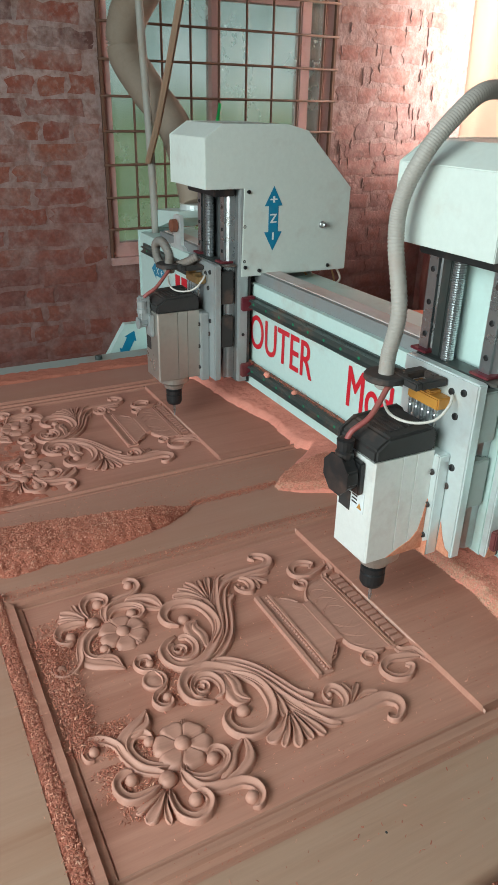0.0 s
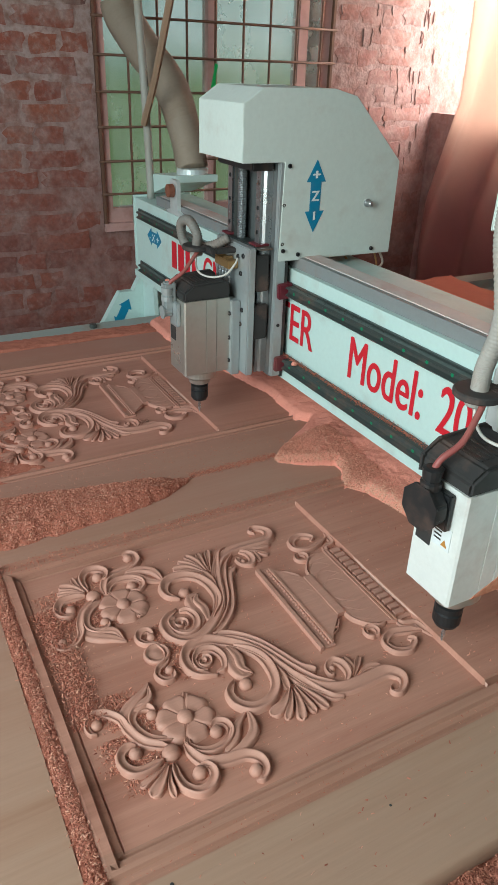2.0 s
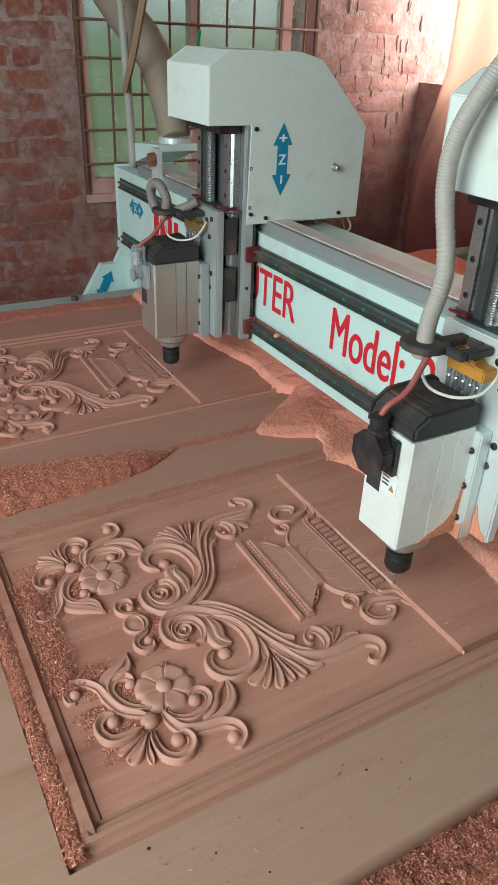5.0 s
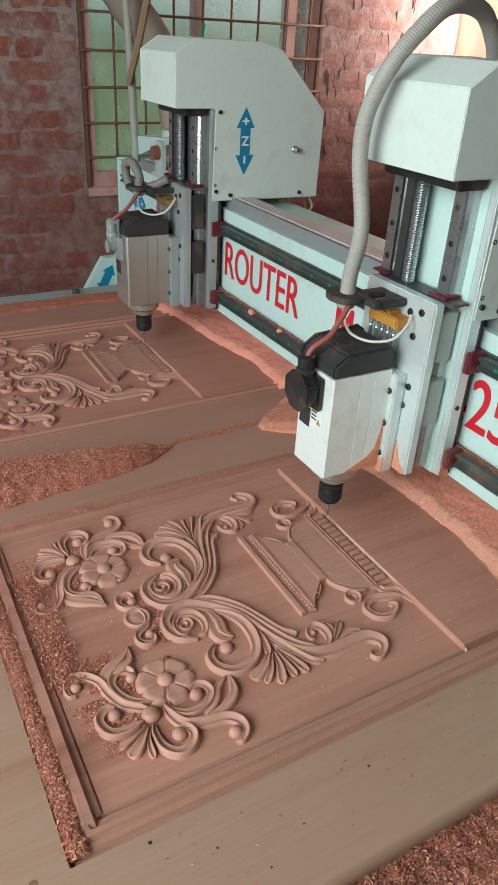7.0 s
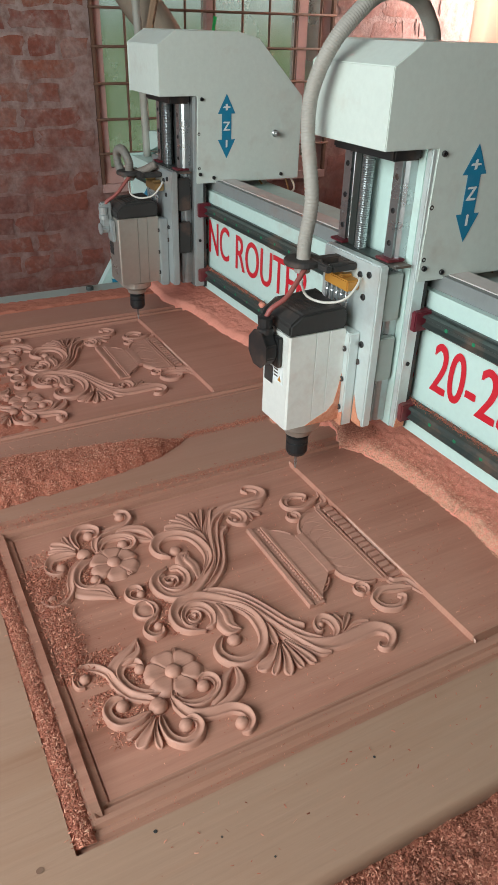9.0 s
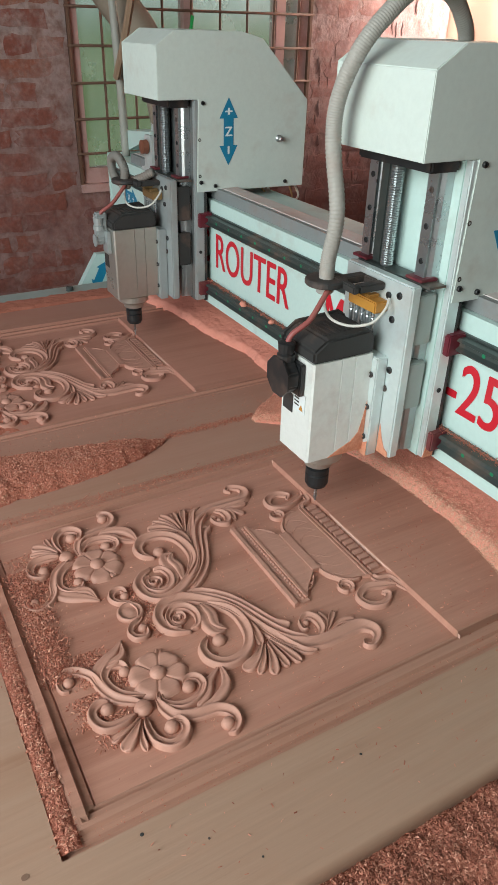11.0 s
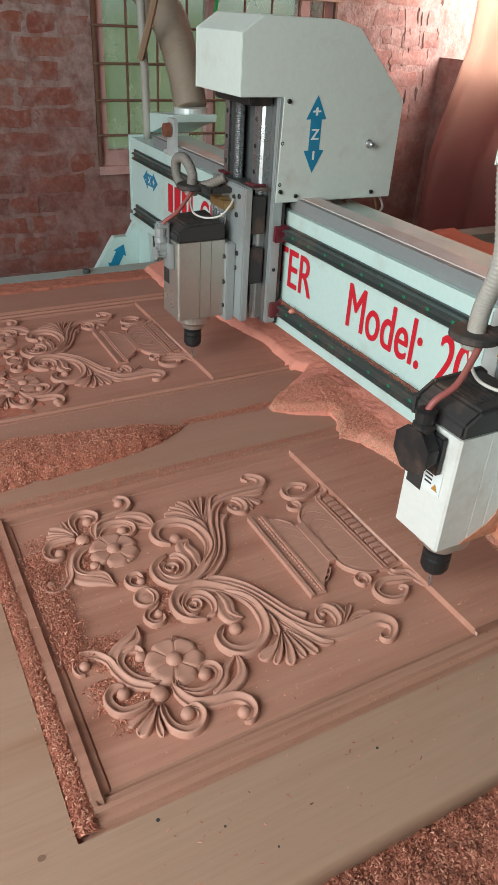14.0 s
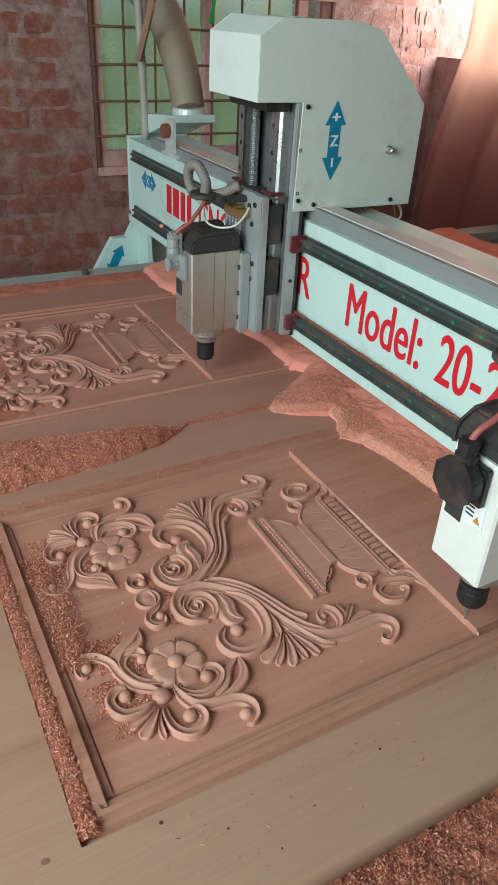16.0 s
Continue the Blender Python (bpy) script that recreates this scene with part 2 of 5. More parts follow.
def lettering(text, x0, x1, y, z, height, name, mat, parent, plane="front"):
    """Raised print with the built-in font, fitted between x0 and x1."""
    cu = bpy.data.curves.new(name, "FONT")
    cu.body, cu.size = text, 1.0
    tmp = new(name, cu)
    me = bpy.data.meshes.new_from_object(tmp.evaluated_get(bpy.context.evaluated_depsgraph_get()))
    bpy.data.objects.remove(tmp)
    co = np.array([v.co[:] for v in me.vertices])
    lo, hi = co.min(0), co.max(0)
    tri = [tuple(f.vertices) for f in me.polygons]
    bpy.data.meshes.remove(me)
    # three prints a hair apart give the bold stroke
    pad = (0.06 if text in "+ZI" else 0.019) * height
    verts, faces = [], []
    for k, (du, dw) in enumerate(((-pad, -pad * 0.4), (0, pad * 0.4), (pad, 0))):
        n = len(verts)
        for c in co:
            u = (c[0] - lo[0]) / max(1e-6, hi[0] - lo[0]) * (x1 - x0 - 2 * pad) + x0 + pad + du
            w = z + c[1] / 0.73 * height + dw
            e = y - 0.0001 * k if plane == "front" else y + 0.0001 * k
            verts.append((u, e, w) if plane == "front" else (e, u, w))
        faces += [tuple(i + n for i in f) for f in tri]
    me = bpy.data.meshes.new(name)
    me.from_pydata(verts, [], faces)
    me.materials.clear()
    me.materials.append(mat)
    ob = new(name, me)
    ob.parent = parent
    return ob


# ---- the room ----
W = -2.0
ROOM = dict(x0=W, x1=3.0, y0=-2.1, y1=1.99, z0=-TZ, z1=2.6)


def smeared(t, brick, fine):
    """Old mortar and lime smeared over the bricks, and red dust lying thicker on the lower courses."""
    geo, sep = t.nodes.new("ShaderNodeNewGeometry"), t.nodes.new("ShaderNodeSeparateXYZ")
    t.links.new(geo.outputs["Position"], sep.inputs[0])

    def world_noise(scale, detail=8, rough=0.62):
        n = t.nodes.new("ShaderNodeTexNoise")
        n.inputs["Scale"].default_value, n.inputs["Detail"].default_value, n.inputs["Roughness"].default_value = scale, detail, rough
        t.links.new(geo.outputs["Position"], n.inputs["Vector"])
        return n.outputs["Fac"]

    lime = ramp(t, world_noise(17), [(0.28, (0.210, 0.098, 0.074)), (0.40, (0.285, 0.178, 0.154)), (0.56, (0.420, 0.330, 0.310)), (0.74, (0.262, 0.130, 0.102))])
    thin = ramp(t, world_noise(7), [(0.42, grey(0.0)), (0.64, grey(0.80))])
    spots = ramp(t, world_noise(30), [(0.50, grey(0.0)), (0.66, grey(0.65))])
    if brick is None:
        col = lime
    else:
        cover = mix(t, 1.0, thin, spots, "SCREEN")
        col = mix(t, cover, brick, lime)
    right = t.nodes.new("ShaderNodeMapRange")
    right.inputs[1].default_value, right.inputs[2].default_value, right.inputs[4].default_value = 1.25, 1.45, 0.62
    t.links.new(sep.outputs["Y"], right.inputs[0])
    col = mix(t, right.outputs[0], col, ramp(t, world_noise(14), [(0.35, (0.235, 0.110, 0.090)), (0.65, (0.345, 0.195, 0.170))]))
    low = t.nodes.new("ShaderNodeMapRange")
    low.inputs[1].default_value, low.inputs[2].default_value = TZ + 0.78, TZ + 0.05
    low.inputs[3].default_value, low.inputs[4].default_value = 0.0, 0.78
    t.links.new(sep.outputs["Z"], low.inputs[0])
    patchy = mix(t, 1.0, low.outputs[0], ramp(t, world_noise(6), [(0.35, grey(0.5)), (0.65, grey(1.0))]), "MULTIPLY")
    col = mix(t, patchy, col, (0.235, 0.072, 0.054))
    return mix(t, 1.0, col, ramp(t, fine, [(0.3, grey(0.74)), (0.7, grey(1.08))]), "MULTIPLY")


def brick_material():
    m, t, b = material("smeared_brick", (0.3, 0.12, 0.08), 0.92)
    fine = noise_node(t, 70, 8)
    info = t.nodes.new("ShaderNodeObjectInfo")
    body = ramp(t, info.outputs["Random"], [(0.0, (0.270, 0.082, 0.055)), (0.35, (0.300, 0.108, 0.068)), (0.65, (0.235, 0.072, 0.052)), (0.85, (0.165, 0.074, 0.060)), (1.0, (0.120, 0.055, 0.048))])
    t.links.new(smeared(t, body, fine), b.inputs["Base Color"])
    bump(t, b, fine, 0.5, 0.004)
    return m


def mortar_material():
    m, t, b = material("old_mortar", (0.30, 0.2, 0.17), 0.95)
    fine = noise_node(t, 22, 10, rough=0.6)
    t.links.new(smeared(t, None, fine), b.inputs["Base Color"])
    bump(t, b, fine, 0.75, 0.012)
    return m


def plaster_material():
    m, t, b = material("plain_plaster", (0.42, 0.33, 0.28), 0.9)
    big, fine = noise_node(t, 2.5), noise_node(t, 40, 8)
    # tone of the unseen walls and ceiling, kept dark to cut bounced light
    t.links.new(ramp(t, big, [(0.35, (0.19, 0.13, 0.10)), (0.7, (0.27, 0.21, 0.18))]), b.inputs["Base Color"])
    bump(t, b, fine, 0.5, 0.005)
    return m


BRICK, MORTAR, PLASTER = brick_material(), mortar_material(), plaster_material()
FLOOR_MAT = dust_material("dusty_concrete", (0.16, 0.10, 0.08), (0.24, 0.15, 0.115), (0.30, 0.19, 0.14), 60)


def setting(name, bm, mat, label):
    ob = part(name, bm, mat, None, label)
    ob.location.z = TZ
    return tagged(ob, kind="structure")


WIN = (0.268, 1.368, 0.135, 1.42)  # window: y0, y1, z0, z1
SIDE = (W, -0.62, 0.58, 1.55)  # opening in the side wall: x0, x1, z0, z1
R = ROOM
setting("floor", boxes((R["x0"] - 0.3, R["x1"] + 0.3, R["y0"] - 0.3, R["y1"] + 0.3, -TZ - 0.12, -TZ)), FLOOR_MAT, "dusty concrete workshop floor")
setting("ceiling", boxes((R["x0"] - 0.3, R["x1"] + 0.3, R["y0"] - 0.3, R["y1"] + 0.3, 2.6, 2.7)), PLASTER, "plain workshop ceiling")
wall_west = setting("wall_west", boxes(
    (W - 0.25, W, R["y0"], WIN[0], -TZ, 2.6), (W - 0.25, W, WIN[1], R["y1"] + 0.25, -TZ, 2.6),
    (W - 0.25, W, WIN[0], WIN[1], -TZ, WIN[2]), (W - 0.25, W, WIN[0], WIN[1], WIN[3], 2.6)), MORTAR, "old brick wall smeared with mortar and dust")
setting("wall_north", boxes(
    (SIDE[1], R["x1"], R["y1"], R["y1"] + 0.25, -TZ, 2.6),
    (SIDE[0], SIDE[1], R["y1"], R["y1"] + 0.25, -TZ, SIDE[2]), (SIDE[0], SIDE[1], R["y1"], R["y1"] + 0.25, SIDE[3], 2.6)), MORTAR, "brick side wall with a bright open window")
setting("wall_east", boxes((R["x1"], R["x1"] + 0.25, R["y0"], R["y1"], -TZ, 2.6)), PLASTER, "plain plastered workshop wall")
setting("wall_south", boxes(
    (1.85, R["x1"], R["y0"] - 0.25, R["y0"], -TZ, 2.6),
    (W, 1.85, R["y0"] - 0.25, R["y0"], 2.4, 2.6)), PLASTER, "plain plastered wall with a wide open door")


# ---- window with iron grille, glass and the green outdoors ----
def glass_material():
    m, t, b = material("dirty_glass", (0.75, 0.86, 0.82), 0.25)
    b.inputs["Transmission Weight"].default_value = 0.9
    t.links.new(ramp(t, noise_node(t, 5), [(0.35, grey(0.08)), (0.7, grey(0.35))]), b.inputs["Roughness"])
    return m


def outdoors_material():
    m, t, b = material("hazy_garden", (0, 0, 0), 1.0)
    n = noise_node(t, 1.7, 5)
    tc, sep = t.nodes.new("ShaderNodeTexCoord"), t.nodes.new("ShaderNodeSeparateXYZ")
    t.links.new(tc.outputs["Object"], sep.inputs[0])
    height = t.nodes.new("ShaderNodeMapRange")
    height.inputs[1].default_value, height.inputs[2].default_value = -0.2, 1.9
    t.links.new(sep.outputs["Z"], height.inputs[0])
    low = ramp(t, n, [(0.3, (0.17, 0.27, 0.11)), (0.6, (0.36, 0.45, 0.22))])
    high = ramp(t, n, [(0.3, (0.28, 0.40, 0.37)), (0.48, (0.55, 0.70, 0.68)), (0.62, (1.0, 1.1, 1.1))])
    col = mix(t, ramp(t, height.outputs[0], [(0.38, grey(0)), (0.55, grey(1))]), low, high)
    t.links.new(col, b.inputs["Emission Color"])
    b.inputs["Emission Strength"].default_value = 0.64
    b.inputs["Base Color"].default_value = (0.02, 0.03, 0.02, 1)
    return m


def build_window():
    y0, y1, z0, z1 = WIN
    win = thing("window_1", (W, 0, TZ), "dusty pink window frame with a rusty iron grille and dirty glass", "window")
    tagged(win, kind="structure")
    fx0, fx1 = -0.075, -0.018
    part("window_frame", boxes((fx0, fx1, y0, y0 + 0.05, z0, z1), (fx0, fx1, y1 - 0.05, y1, z0, z1), (fx0, fx1, y0 + 0.05, y1 - 0.05, z0, z0 + 0.07), (fx0, fx1, y0 + 0.05, y1 - 0.05, z1 - 0.06, z1)), FRAME_WOOD, win, bevel=0.004)
    part("window_sill", boxes((-0.0175, 0.012, y0 + 0.003, y1 - 0.003, z0 - 0.02, z0 + 0.012)), FRAME_WOOD, win, bevel=0.004)
    for y, w in ((0.778, 0.040), (1.215, 0.045)):
        part("mullion", boxes((fx0 + 0.005, fx1 + 0.006, y - w / 2, y + w / 2, z0 + 0.07, z1 - 0.06)), FRAME_WOOD, win, bevel=0.004)
    part("transom", boxes((fx0 + 0.005, fx1 + 0.004, y0 + 0.05, 0.757, 1.14, 1.18), (fx0 + 0.005, fx1 + 0.004, 0.799, 1.19, 1.14, 1.18)), FRAME_WOOD, win, bevel=0.003)
    gm = glass_material()
    for a, b in ((y0 + 0.05, 0.757), (0.799, 1.19), (1.24, y1 - 0.05)):
        pane = part("pane", boxes((-0.050, -0.046, a, b, z0 + 0.07, z1 - 0.06)), gm, win, "cloudy dirty glass pane")
        pane.visible_shadow = False
    rod = dict(n=5, sides=7)
    for k in range(8):
        y = 0.403 + 0.128 * k
        part("upright_bar", tube([(-0.002, y, z0 - 0.004), (0.0, y + random.uniform(-0.004, 0.004), 0.7), (-0.002, y, z1 + 0.004)], 0.0052, **rod), RUST, win, "rusty iron rod", smooth=True)
    for j in range(-2, 7):
        z = 0.522 + 0.128 * j
        part("cross_bar", tube([(0.008, y0 - 0.004, z), (0.009, 0.8, z + random.uniform(-0.004, 0.004)), (0.008, y1 + 0.004, z)], 0.0052, **rod), RUST, win, "rusty iron rod", smooth=True)
    for y in (y0 + 0.008, y1 - 0.008):
        part("grille_edge", boxes((-0.012, 0.006, y - 0.006, y + 0.006, z0 + 0.012, z1)), RUST, win)
    garden = setting("backdrop", boxes((-4.6, -4.55, -3.5, 6.5, -1.5, 4.0)), outdoors_material(), "hazy green garden outside the window")
    return win


build_window()
ribbon = part("plastic_strip", prism([(0, 0), (0.018, 0.004), (0.022, 0.05), (0.03, 0.085), (0.018, 0.09), (0.012, 0.05)], -0.004, 0.004), surface("green_film", (0.02, 0.50, 0.12), 0.2, amount=0.1), None)
ribbon.location = (W + 0.03, 0.752, TZ + 0.672)
tagged(ribbon, "shiny green plastic strip caught on the window grille", "strip")


# ---- curtain over the side opening ----
def curtain_material():
    m, t, b = material("orange_cloth", (0.62, 0.20, 0.11), 0.85)
    col = ramp(t, noise_node(t, 6), [(0.3, (0.29, 0.080, 0.080)), (0.7, (0.40, 0.130, 0.125))])
    t.links.new(col, b.inputs["Base Color"])
    tr, mx = t.nodes.new("ShaderNodeBsdfTranslucent"), t.nodes.new("ShaderNodeMixShader")
    tr.inputs[0].default_value = (1.0, 0.80, 0.68, 1)
    mx.inputs[0].default_value = 0.42
    out = t.nodes["Material Output"]
    t.links.new(b.outputs[0], mx.inputs[1])
    t.links.new(tr.outputs[0], mx.inputs[2])
    t.links.new(mx.outputs[0], out.inputs[0])
    bump(t, b, noise_node(t, 300), 0.3, 0.001)
    return m


def build_curtain():
    bm = bmesh.new()
    nu, nv = 90, 40
    grid = []
    for i in range(nu):
        row = []
        u = i / (nu - 1)
        for j in range(nv):
            v = j / (nv - 1)  # 0 at the top
            left = float(np.interp(1.62 - v * 2.25, [-0.65, 0.0, 0.2, 0.4, 0.65, 0.9, 1.62], [-1.80, -1.84, -1.83, -1.77, -1.70, -1.71, -1.76]))
            x = left + u * (-0.45 - left)
            fold = 0.035 * math.sin(u * 34 + 2.2 * v) * (0.5 + 0.5 * v) + 0.02 * math.sin(u * 13 - 3 * v)
            y = 1.905 + fold - 0.05 * v + 0.004 * math.sin(70 * u + 9 * v)
            row.append(bm.verts.new((x, y, 1.62 - v * 2.25)))
        grid.append(row)
    for a, b in zip(grid, grid[1:]):
        for j in range(nv - 1):
            bm.faces.new((a[j], a[j + 1], b[j + 1], b[j]))
    cur = part("curtain", bm, curtain_material(), None, smooth=True)
    so = cur.modifiers.new("thick", "SOLIDIFY")
    so.thickness = 0.002
    cur.location.z = TZ
    tagged(cur, "orange cloth curtain hanging in loose folds before a bright window", "curtain")
    rod = part("curtain_rod", tube([(-1.99, 1.93, 1.63), (-1.2, 1.93, 1.625), (-0.3, 1.93, 1.63)], 0.009, 6, 10), RUST, None, smooth=True)
    rod.location.z = TZ
    tagged(rod, "thin rusty curtain rod between the walls", "rod")


build_curtain()

# ---- machine table ----
table = thing("machine_table", (0, 0, 0), "long pale green steel router table covered with sawdust", "machine table")
for r, n, lab in (((-1.215, 1.12, -1.9, 1.80, TZ - 0.10, TZ - 0.042), "table_bed", "steel bed"), ((-1.20, -1.115, -1.9, 1.80, TZ - 0.041, TZ - 0.004), "side_rail", ""), ((1.05, 1.12, -1.9, 1.80, TZ - 0.041, TZ - 0.02), "side_rail", "")):
    part(n, boxes(r), TABLE_PAINT, table, lab, bevel=0.003)
for x in (-1.1, 1.0):
    for y in (-1.8, 0.0, 1.7):
        part("leg", boxes((x - 0.05, x + 0.05, y - 0.05, y + 0.05, 0, TZ - 0.101)), TABLE_PAINT, table, bevel=0.004)
for y in (-0.42, -0.05):
    bm = bmesh.new()
    screw(bm, (-1.16, y, TZ - 0.004), "z", 0.012, 0.012)
    part("bolt", bm, DARK_STEEL, table)


# ---- door slabs with the carved panel ----
D = 0.863  # pitch of the two slabs and the two router heads
AX = 0.2588  # axis of the carving
PX0, PX1, PY0 = -0.038, 0.563, -0.581
PROFILE = [(-1, 0.0), (0.0, 0.0), (0.003, -0.009), (0.021, -0.009), (0.024, -0.001), (0.027, 0.0), (0.037, 0.0), (0.0382, -0.0050), (0.0480, -0.0078), (0.0490, -0.0112), (0.0515, -0.0100), (9, -0.0100)]
# the long sides carry a shallower moulding of several steps
LONG_SIDE = [(-1, 0.0), (0.0, 0.0), (0.0012, -0.0075), (0.009, -0.0080), (0.0115, -0.0042), (0.020, -0.0046), (0.0225, 0.0004), (0.0285, 0.0004), (0.0300, -0.0052), (0.0385, -0.0056), (0.0400, -0.0112), (0.0430, -0.0116), (0.0445, -0.0088), (0.0465, -0.0090), (0.0480, -0.0104), (0.0500, -0.0100), (9, -0.0100)]


def slab_height(x, y):
    d = min(x - PX0, PX1 - x, y - PY0)
    rows = PROFILE if d == y - PY0 else LONG_SIDE
    h = float(np.interp(d, [p[0] for p in rows], [p[1] for p in rows]))
    if y > 0.0 and d > 0.0450:
        h = 0.0  # not cut yet
    return h


def slab_mesh():
    x0, x1, y0, y1 = -0.168, 0.690, -1.45, 1.45
    br = sorted({p[0] for p in PROFILE[1:-1] + LONG_SIDE[1:-1]})
    xs = sorted({x0, x1 - 0.004, *np.round(np.linspace(x0, x1 - 0.004, 30), 4), *[round(PX0 + d, 4) for d in br], *[round(PX1 - d, 4) for d in br]})
    ys = sorted({y0, y1, *np.round(np.linspace(y0, y1, 60), 4), *[round(PY0 + d, 4) for d in br], -0.001, 0.0005})
    bm = bmesh.new()
    g = [[bm.verts.new((x, y, slab_height(x, y))) for y in ys] for x in xs]
    for i in range(len(xs) - 1):
        for j in range(len(ys) - 1):
            f = bm.faces.new((g[i][j], g[i + 1][j], g[i + 1][j + 1], g[i][j + 1]))
            cx, cy = (xs[i] + xs[i + 1]) / 2, (ys[j] + ys[j + 1]) / 2
            f.material_index = 2 if 0 < min(cx - PX0, PX1 - cx) < 0.0485 and cy > PY0 else 1 if PX0 + 0.02 < cx < PX1 and cy > PY0 + 0.02 else 0
    # rounded outer edge and underside
    def skirt(line, dx, dy):
        prev = line
        for off, z in ((0.0035, -0.0006), (0.0065, -0.0022), (0.0090, -0.0050), (0.0108, -0.0085), (0.0118, -0.0130), (0.0118, -0.032), (0.006, -0.0405)):
            nxt = [bm.verts.new((v.co.x + dx * off, v.co.y + dy * off, z)) for v in line]
            for a, b, c, e in zip(prev, prev[1:], nxt[1:], nxt):
                bm.faces.new((a, b, c, e)).smooth = True
            prev = nxt
    skirt(g[-1], 1, 0)
    skirt(g[0], -1, 0)
    skirt([r[0] for r in g], 0, -1)
    skirt([r[-1] for r in g], 0, 1)
    me = bpy.data.meshes.new("slab_body")
    bmesh.ops.recalc_face_normals(bm, faces=bm.faces)
    bm.to_mesh(me)
    bm.free()
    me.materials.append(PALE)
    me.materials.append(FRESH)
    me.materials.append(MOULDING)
    return me


def ridge(pts, w0, w1, height, z0=-0.0104, n=0, widths=""):
    """A carved rib along a smooth curve, w0 to w1 half wide, or w0 times the digits of widths over 9."""
    bm = bmesh.new()
    n = n or (8 if len(pts) < 14 else 6) * len(pts)
    line = spline([(x, y, 0) for x, y in pts], n)
    rows = []
    # the outer side of the curl stands highest, the inner side is a hollow with a small rim
    bend = sum((b - a).cross(c - b).z for a, b, c in zip(line, line[2:], line[4:]))
    sec = [(-1.14, 0.0), (-1.0, 0.30), (-0.88, 0.62), (-0.74, 0.60), (-0.45, 0.42), (-0.05, 0.48), (0.32, 0.80), (0.56, 0.98), (0.72, 0.97), (0.90, 0.66), (1.02, 0.30), (1.16, 0.0)]
    if bend > 0:
        sec = [(-a, b) for a, b in sec[::-1]]
    steps = [int(c) / 9 for c in widths]
    for i, p in enumerate(line):
        u = i / (n - 1)
        d = (line[min(i + 1, n - 1)] - line[max(i - 1, 0)]).normalized()
        side = Vector((-d.y, d.x, 0))
        w = w0 * float(np.interp(u * (len(steps) - 1), range(len(steps)), steps)) if steps else w0 + (w1 - w0) * u
        w *= min(1.0, 0.35 + 8 * u) * min(1.0, 0.4 + 8 * (1 - u))
        h = height * min(1.0, 0.55 + w / 0.012)
        rows.append([bm.verts.new(p + side * (w * a) + Vector((0, 0, z0 + h * b))) for a, b in sec])
    for a, b in zip(rows, rows[1:]):
        for k in range(len(sec) - 1):
            bm.faces.new((a[k], a[k + 1], b[k + 1], b[k]))
    bm.faces.new(rows[0]), bm.faces.new(rows[-1])
    return bm


def dome(x, y, r, h, z0=-0.0104, n=16):
    return lathe([(r * 1.08, z0), (r * 0.98, z0 + h * 0.36), (r * 0.84, z0 + h * 0.70), (r * 0.55, z0 + h * 0.93), (r * 0.05, z0 + h)], (x, y, 0), "z", n)


def leaf(pts, width, height, z0=-0.0104, blunt=False):
    """A pointed carved leaf with a raised rim and hollow middle."""
    bm = bmesh.new()
    n = 18
    line = spline([(x, y, 0) for x, y in pts], n)
    sec = [(-1.15, 0.0), (-0.98, 0.45), (-0.82, 0.84), (-0.55, 0.92), (-0.1, 0.78), (0.3, 0.68), (0.66, 0.84), (0.92, 0.5), (1.12, 0.0)] if not blunt else [(-1.12, 0.0), (-0.98, 0.5), (-0.84, 0.84), (-0.5, 0.62), (0.0, 0.52), (0.45, 0.66), (0.78, 1.0), (0.96, 0.55), (1.12, 0.0)]
    rows = []
    for i, p in enumerate(line):
        u = i / (n - 1)
        d = (line[min(i + 1, n - 1)] - line[max(i - 1, 0)]).normalized()
        side = Vector((-d.y, d.x, 0))
        if blunt:
            w = width * (0.16 + 0.84 * u ** 1.2) * math.sqrt(max(0.05, 1 - u ** 7))
        else:
            w = width * (0.16 + 0.84 * math.sin(math.pi * min(1, 0.06 + 0.94 * u ** 0.85))) * (1 if u < 0.97 else 0.4)
        rows.append([bm.verts.new(p + side * (w * a) + Vector((0, 0, z0 + height * (0.65 + 0.35 * math.sin(math.pi * u)) * b))) for a, b in sec])
    for a, b in zip(rows, rows[1:]):
        for k in range(len(sec) - 1):
            bm.faces.new((a[k], a[k + 1], b[k + 1], b[k]))
    bm.faces.new(rows[0]), bm.faces.new(rows[-1])
    return bm


def petal(cx, cy, a, r):
    """One heart-shaped petal, dished in the middle."""
    bm = bmesh.new()
    nu, nv = 10, 15
    g = []
    for i in range(nu):
        u = i / (nu - 1)
        row = []
        for j in range(nv):
            v = j / (nv - 1) * 2 - 1
            ang = a + v * 0.528 * (0.93 + 0.07 * u ** 0.5)
            rr = r * (0.12 + 0.88 * u) * (1 - 0.17 * abs(v) ** 3.5 - 0.03 * math.exp(-(v * 4) ** 2) * u)
            z = -0.0104 + 0.0040 + 0.0036 * math.sin(min(1.0, u * 1.05) * 1.65) * (1 - 0.10 * v * v) - 0.0008 * math.exp(-(v * 2.2) ** 2) * u - (0.010 if i == nu - 1 else 0.0022 if i == nu - 2 else 0) - 0.0016 * abs(v) ** 14
            row.append(bm.verts.new((cx + rr * math.cos(ang), cy + rr * math.sin(ang), max(z, -0.0104))))
        g.append(row)
    for i in range(nu - 1):
        for j in range(nv - 1):
            bm.faces.new((g[i][j], g[i + 1][j], g[i + 1][j + 1], g[i][j + 1]))
    return bm


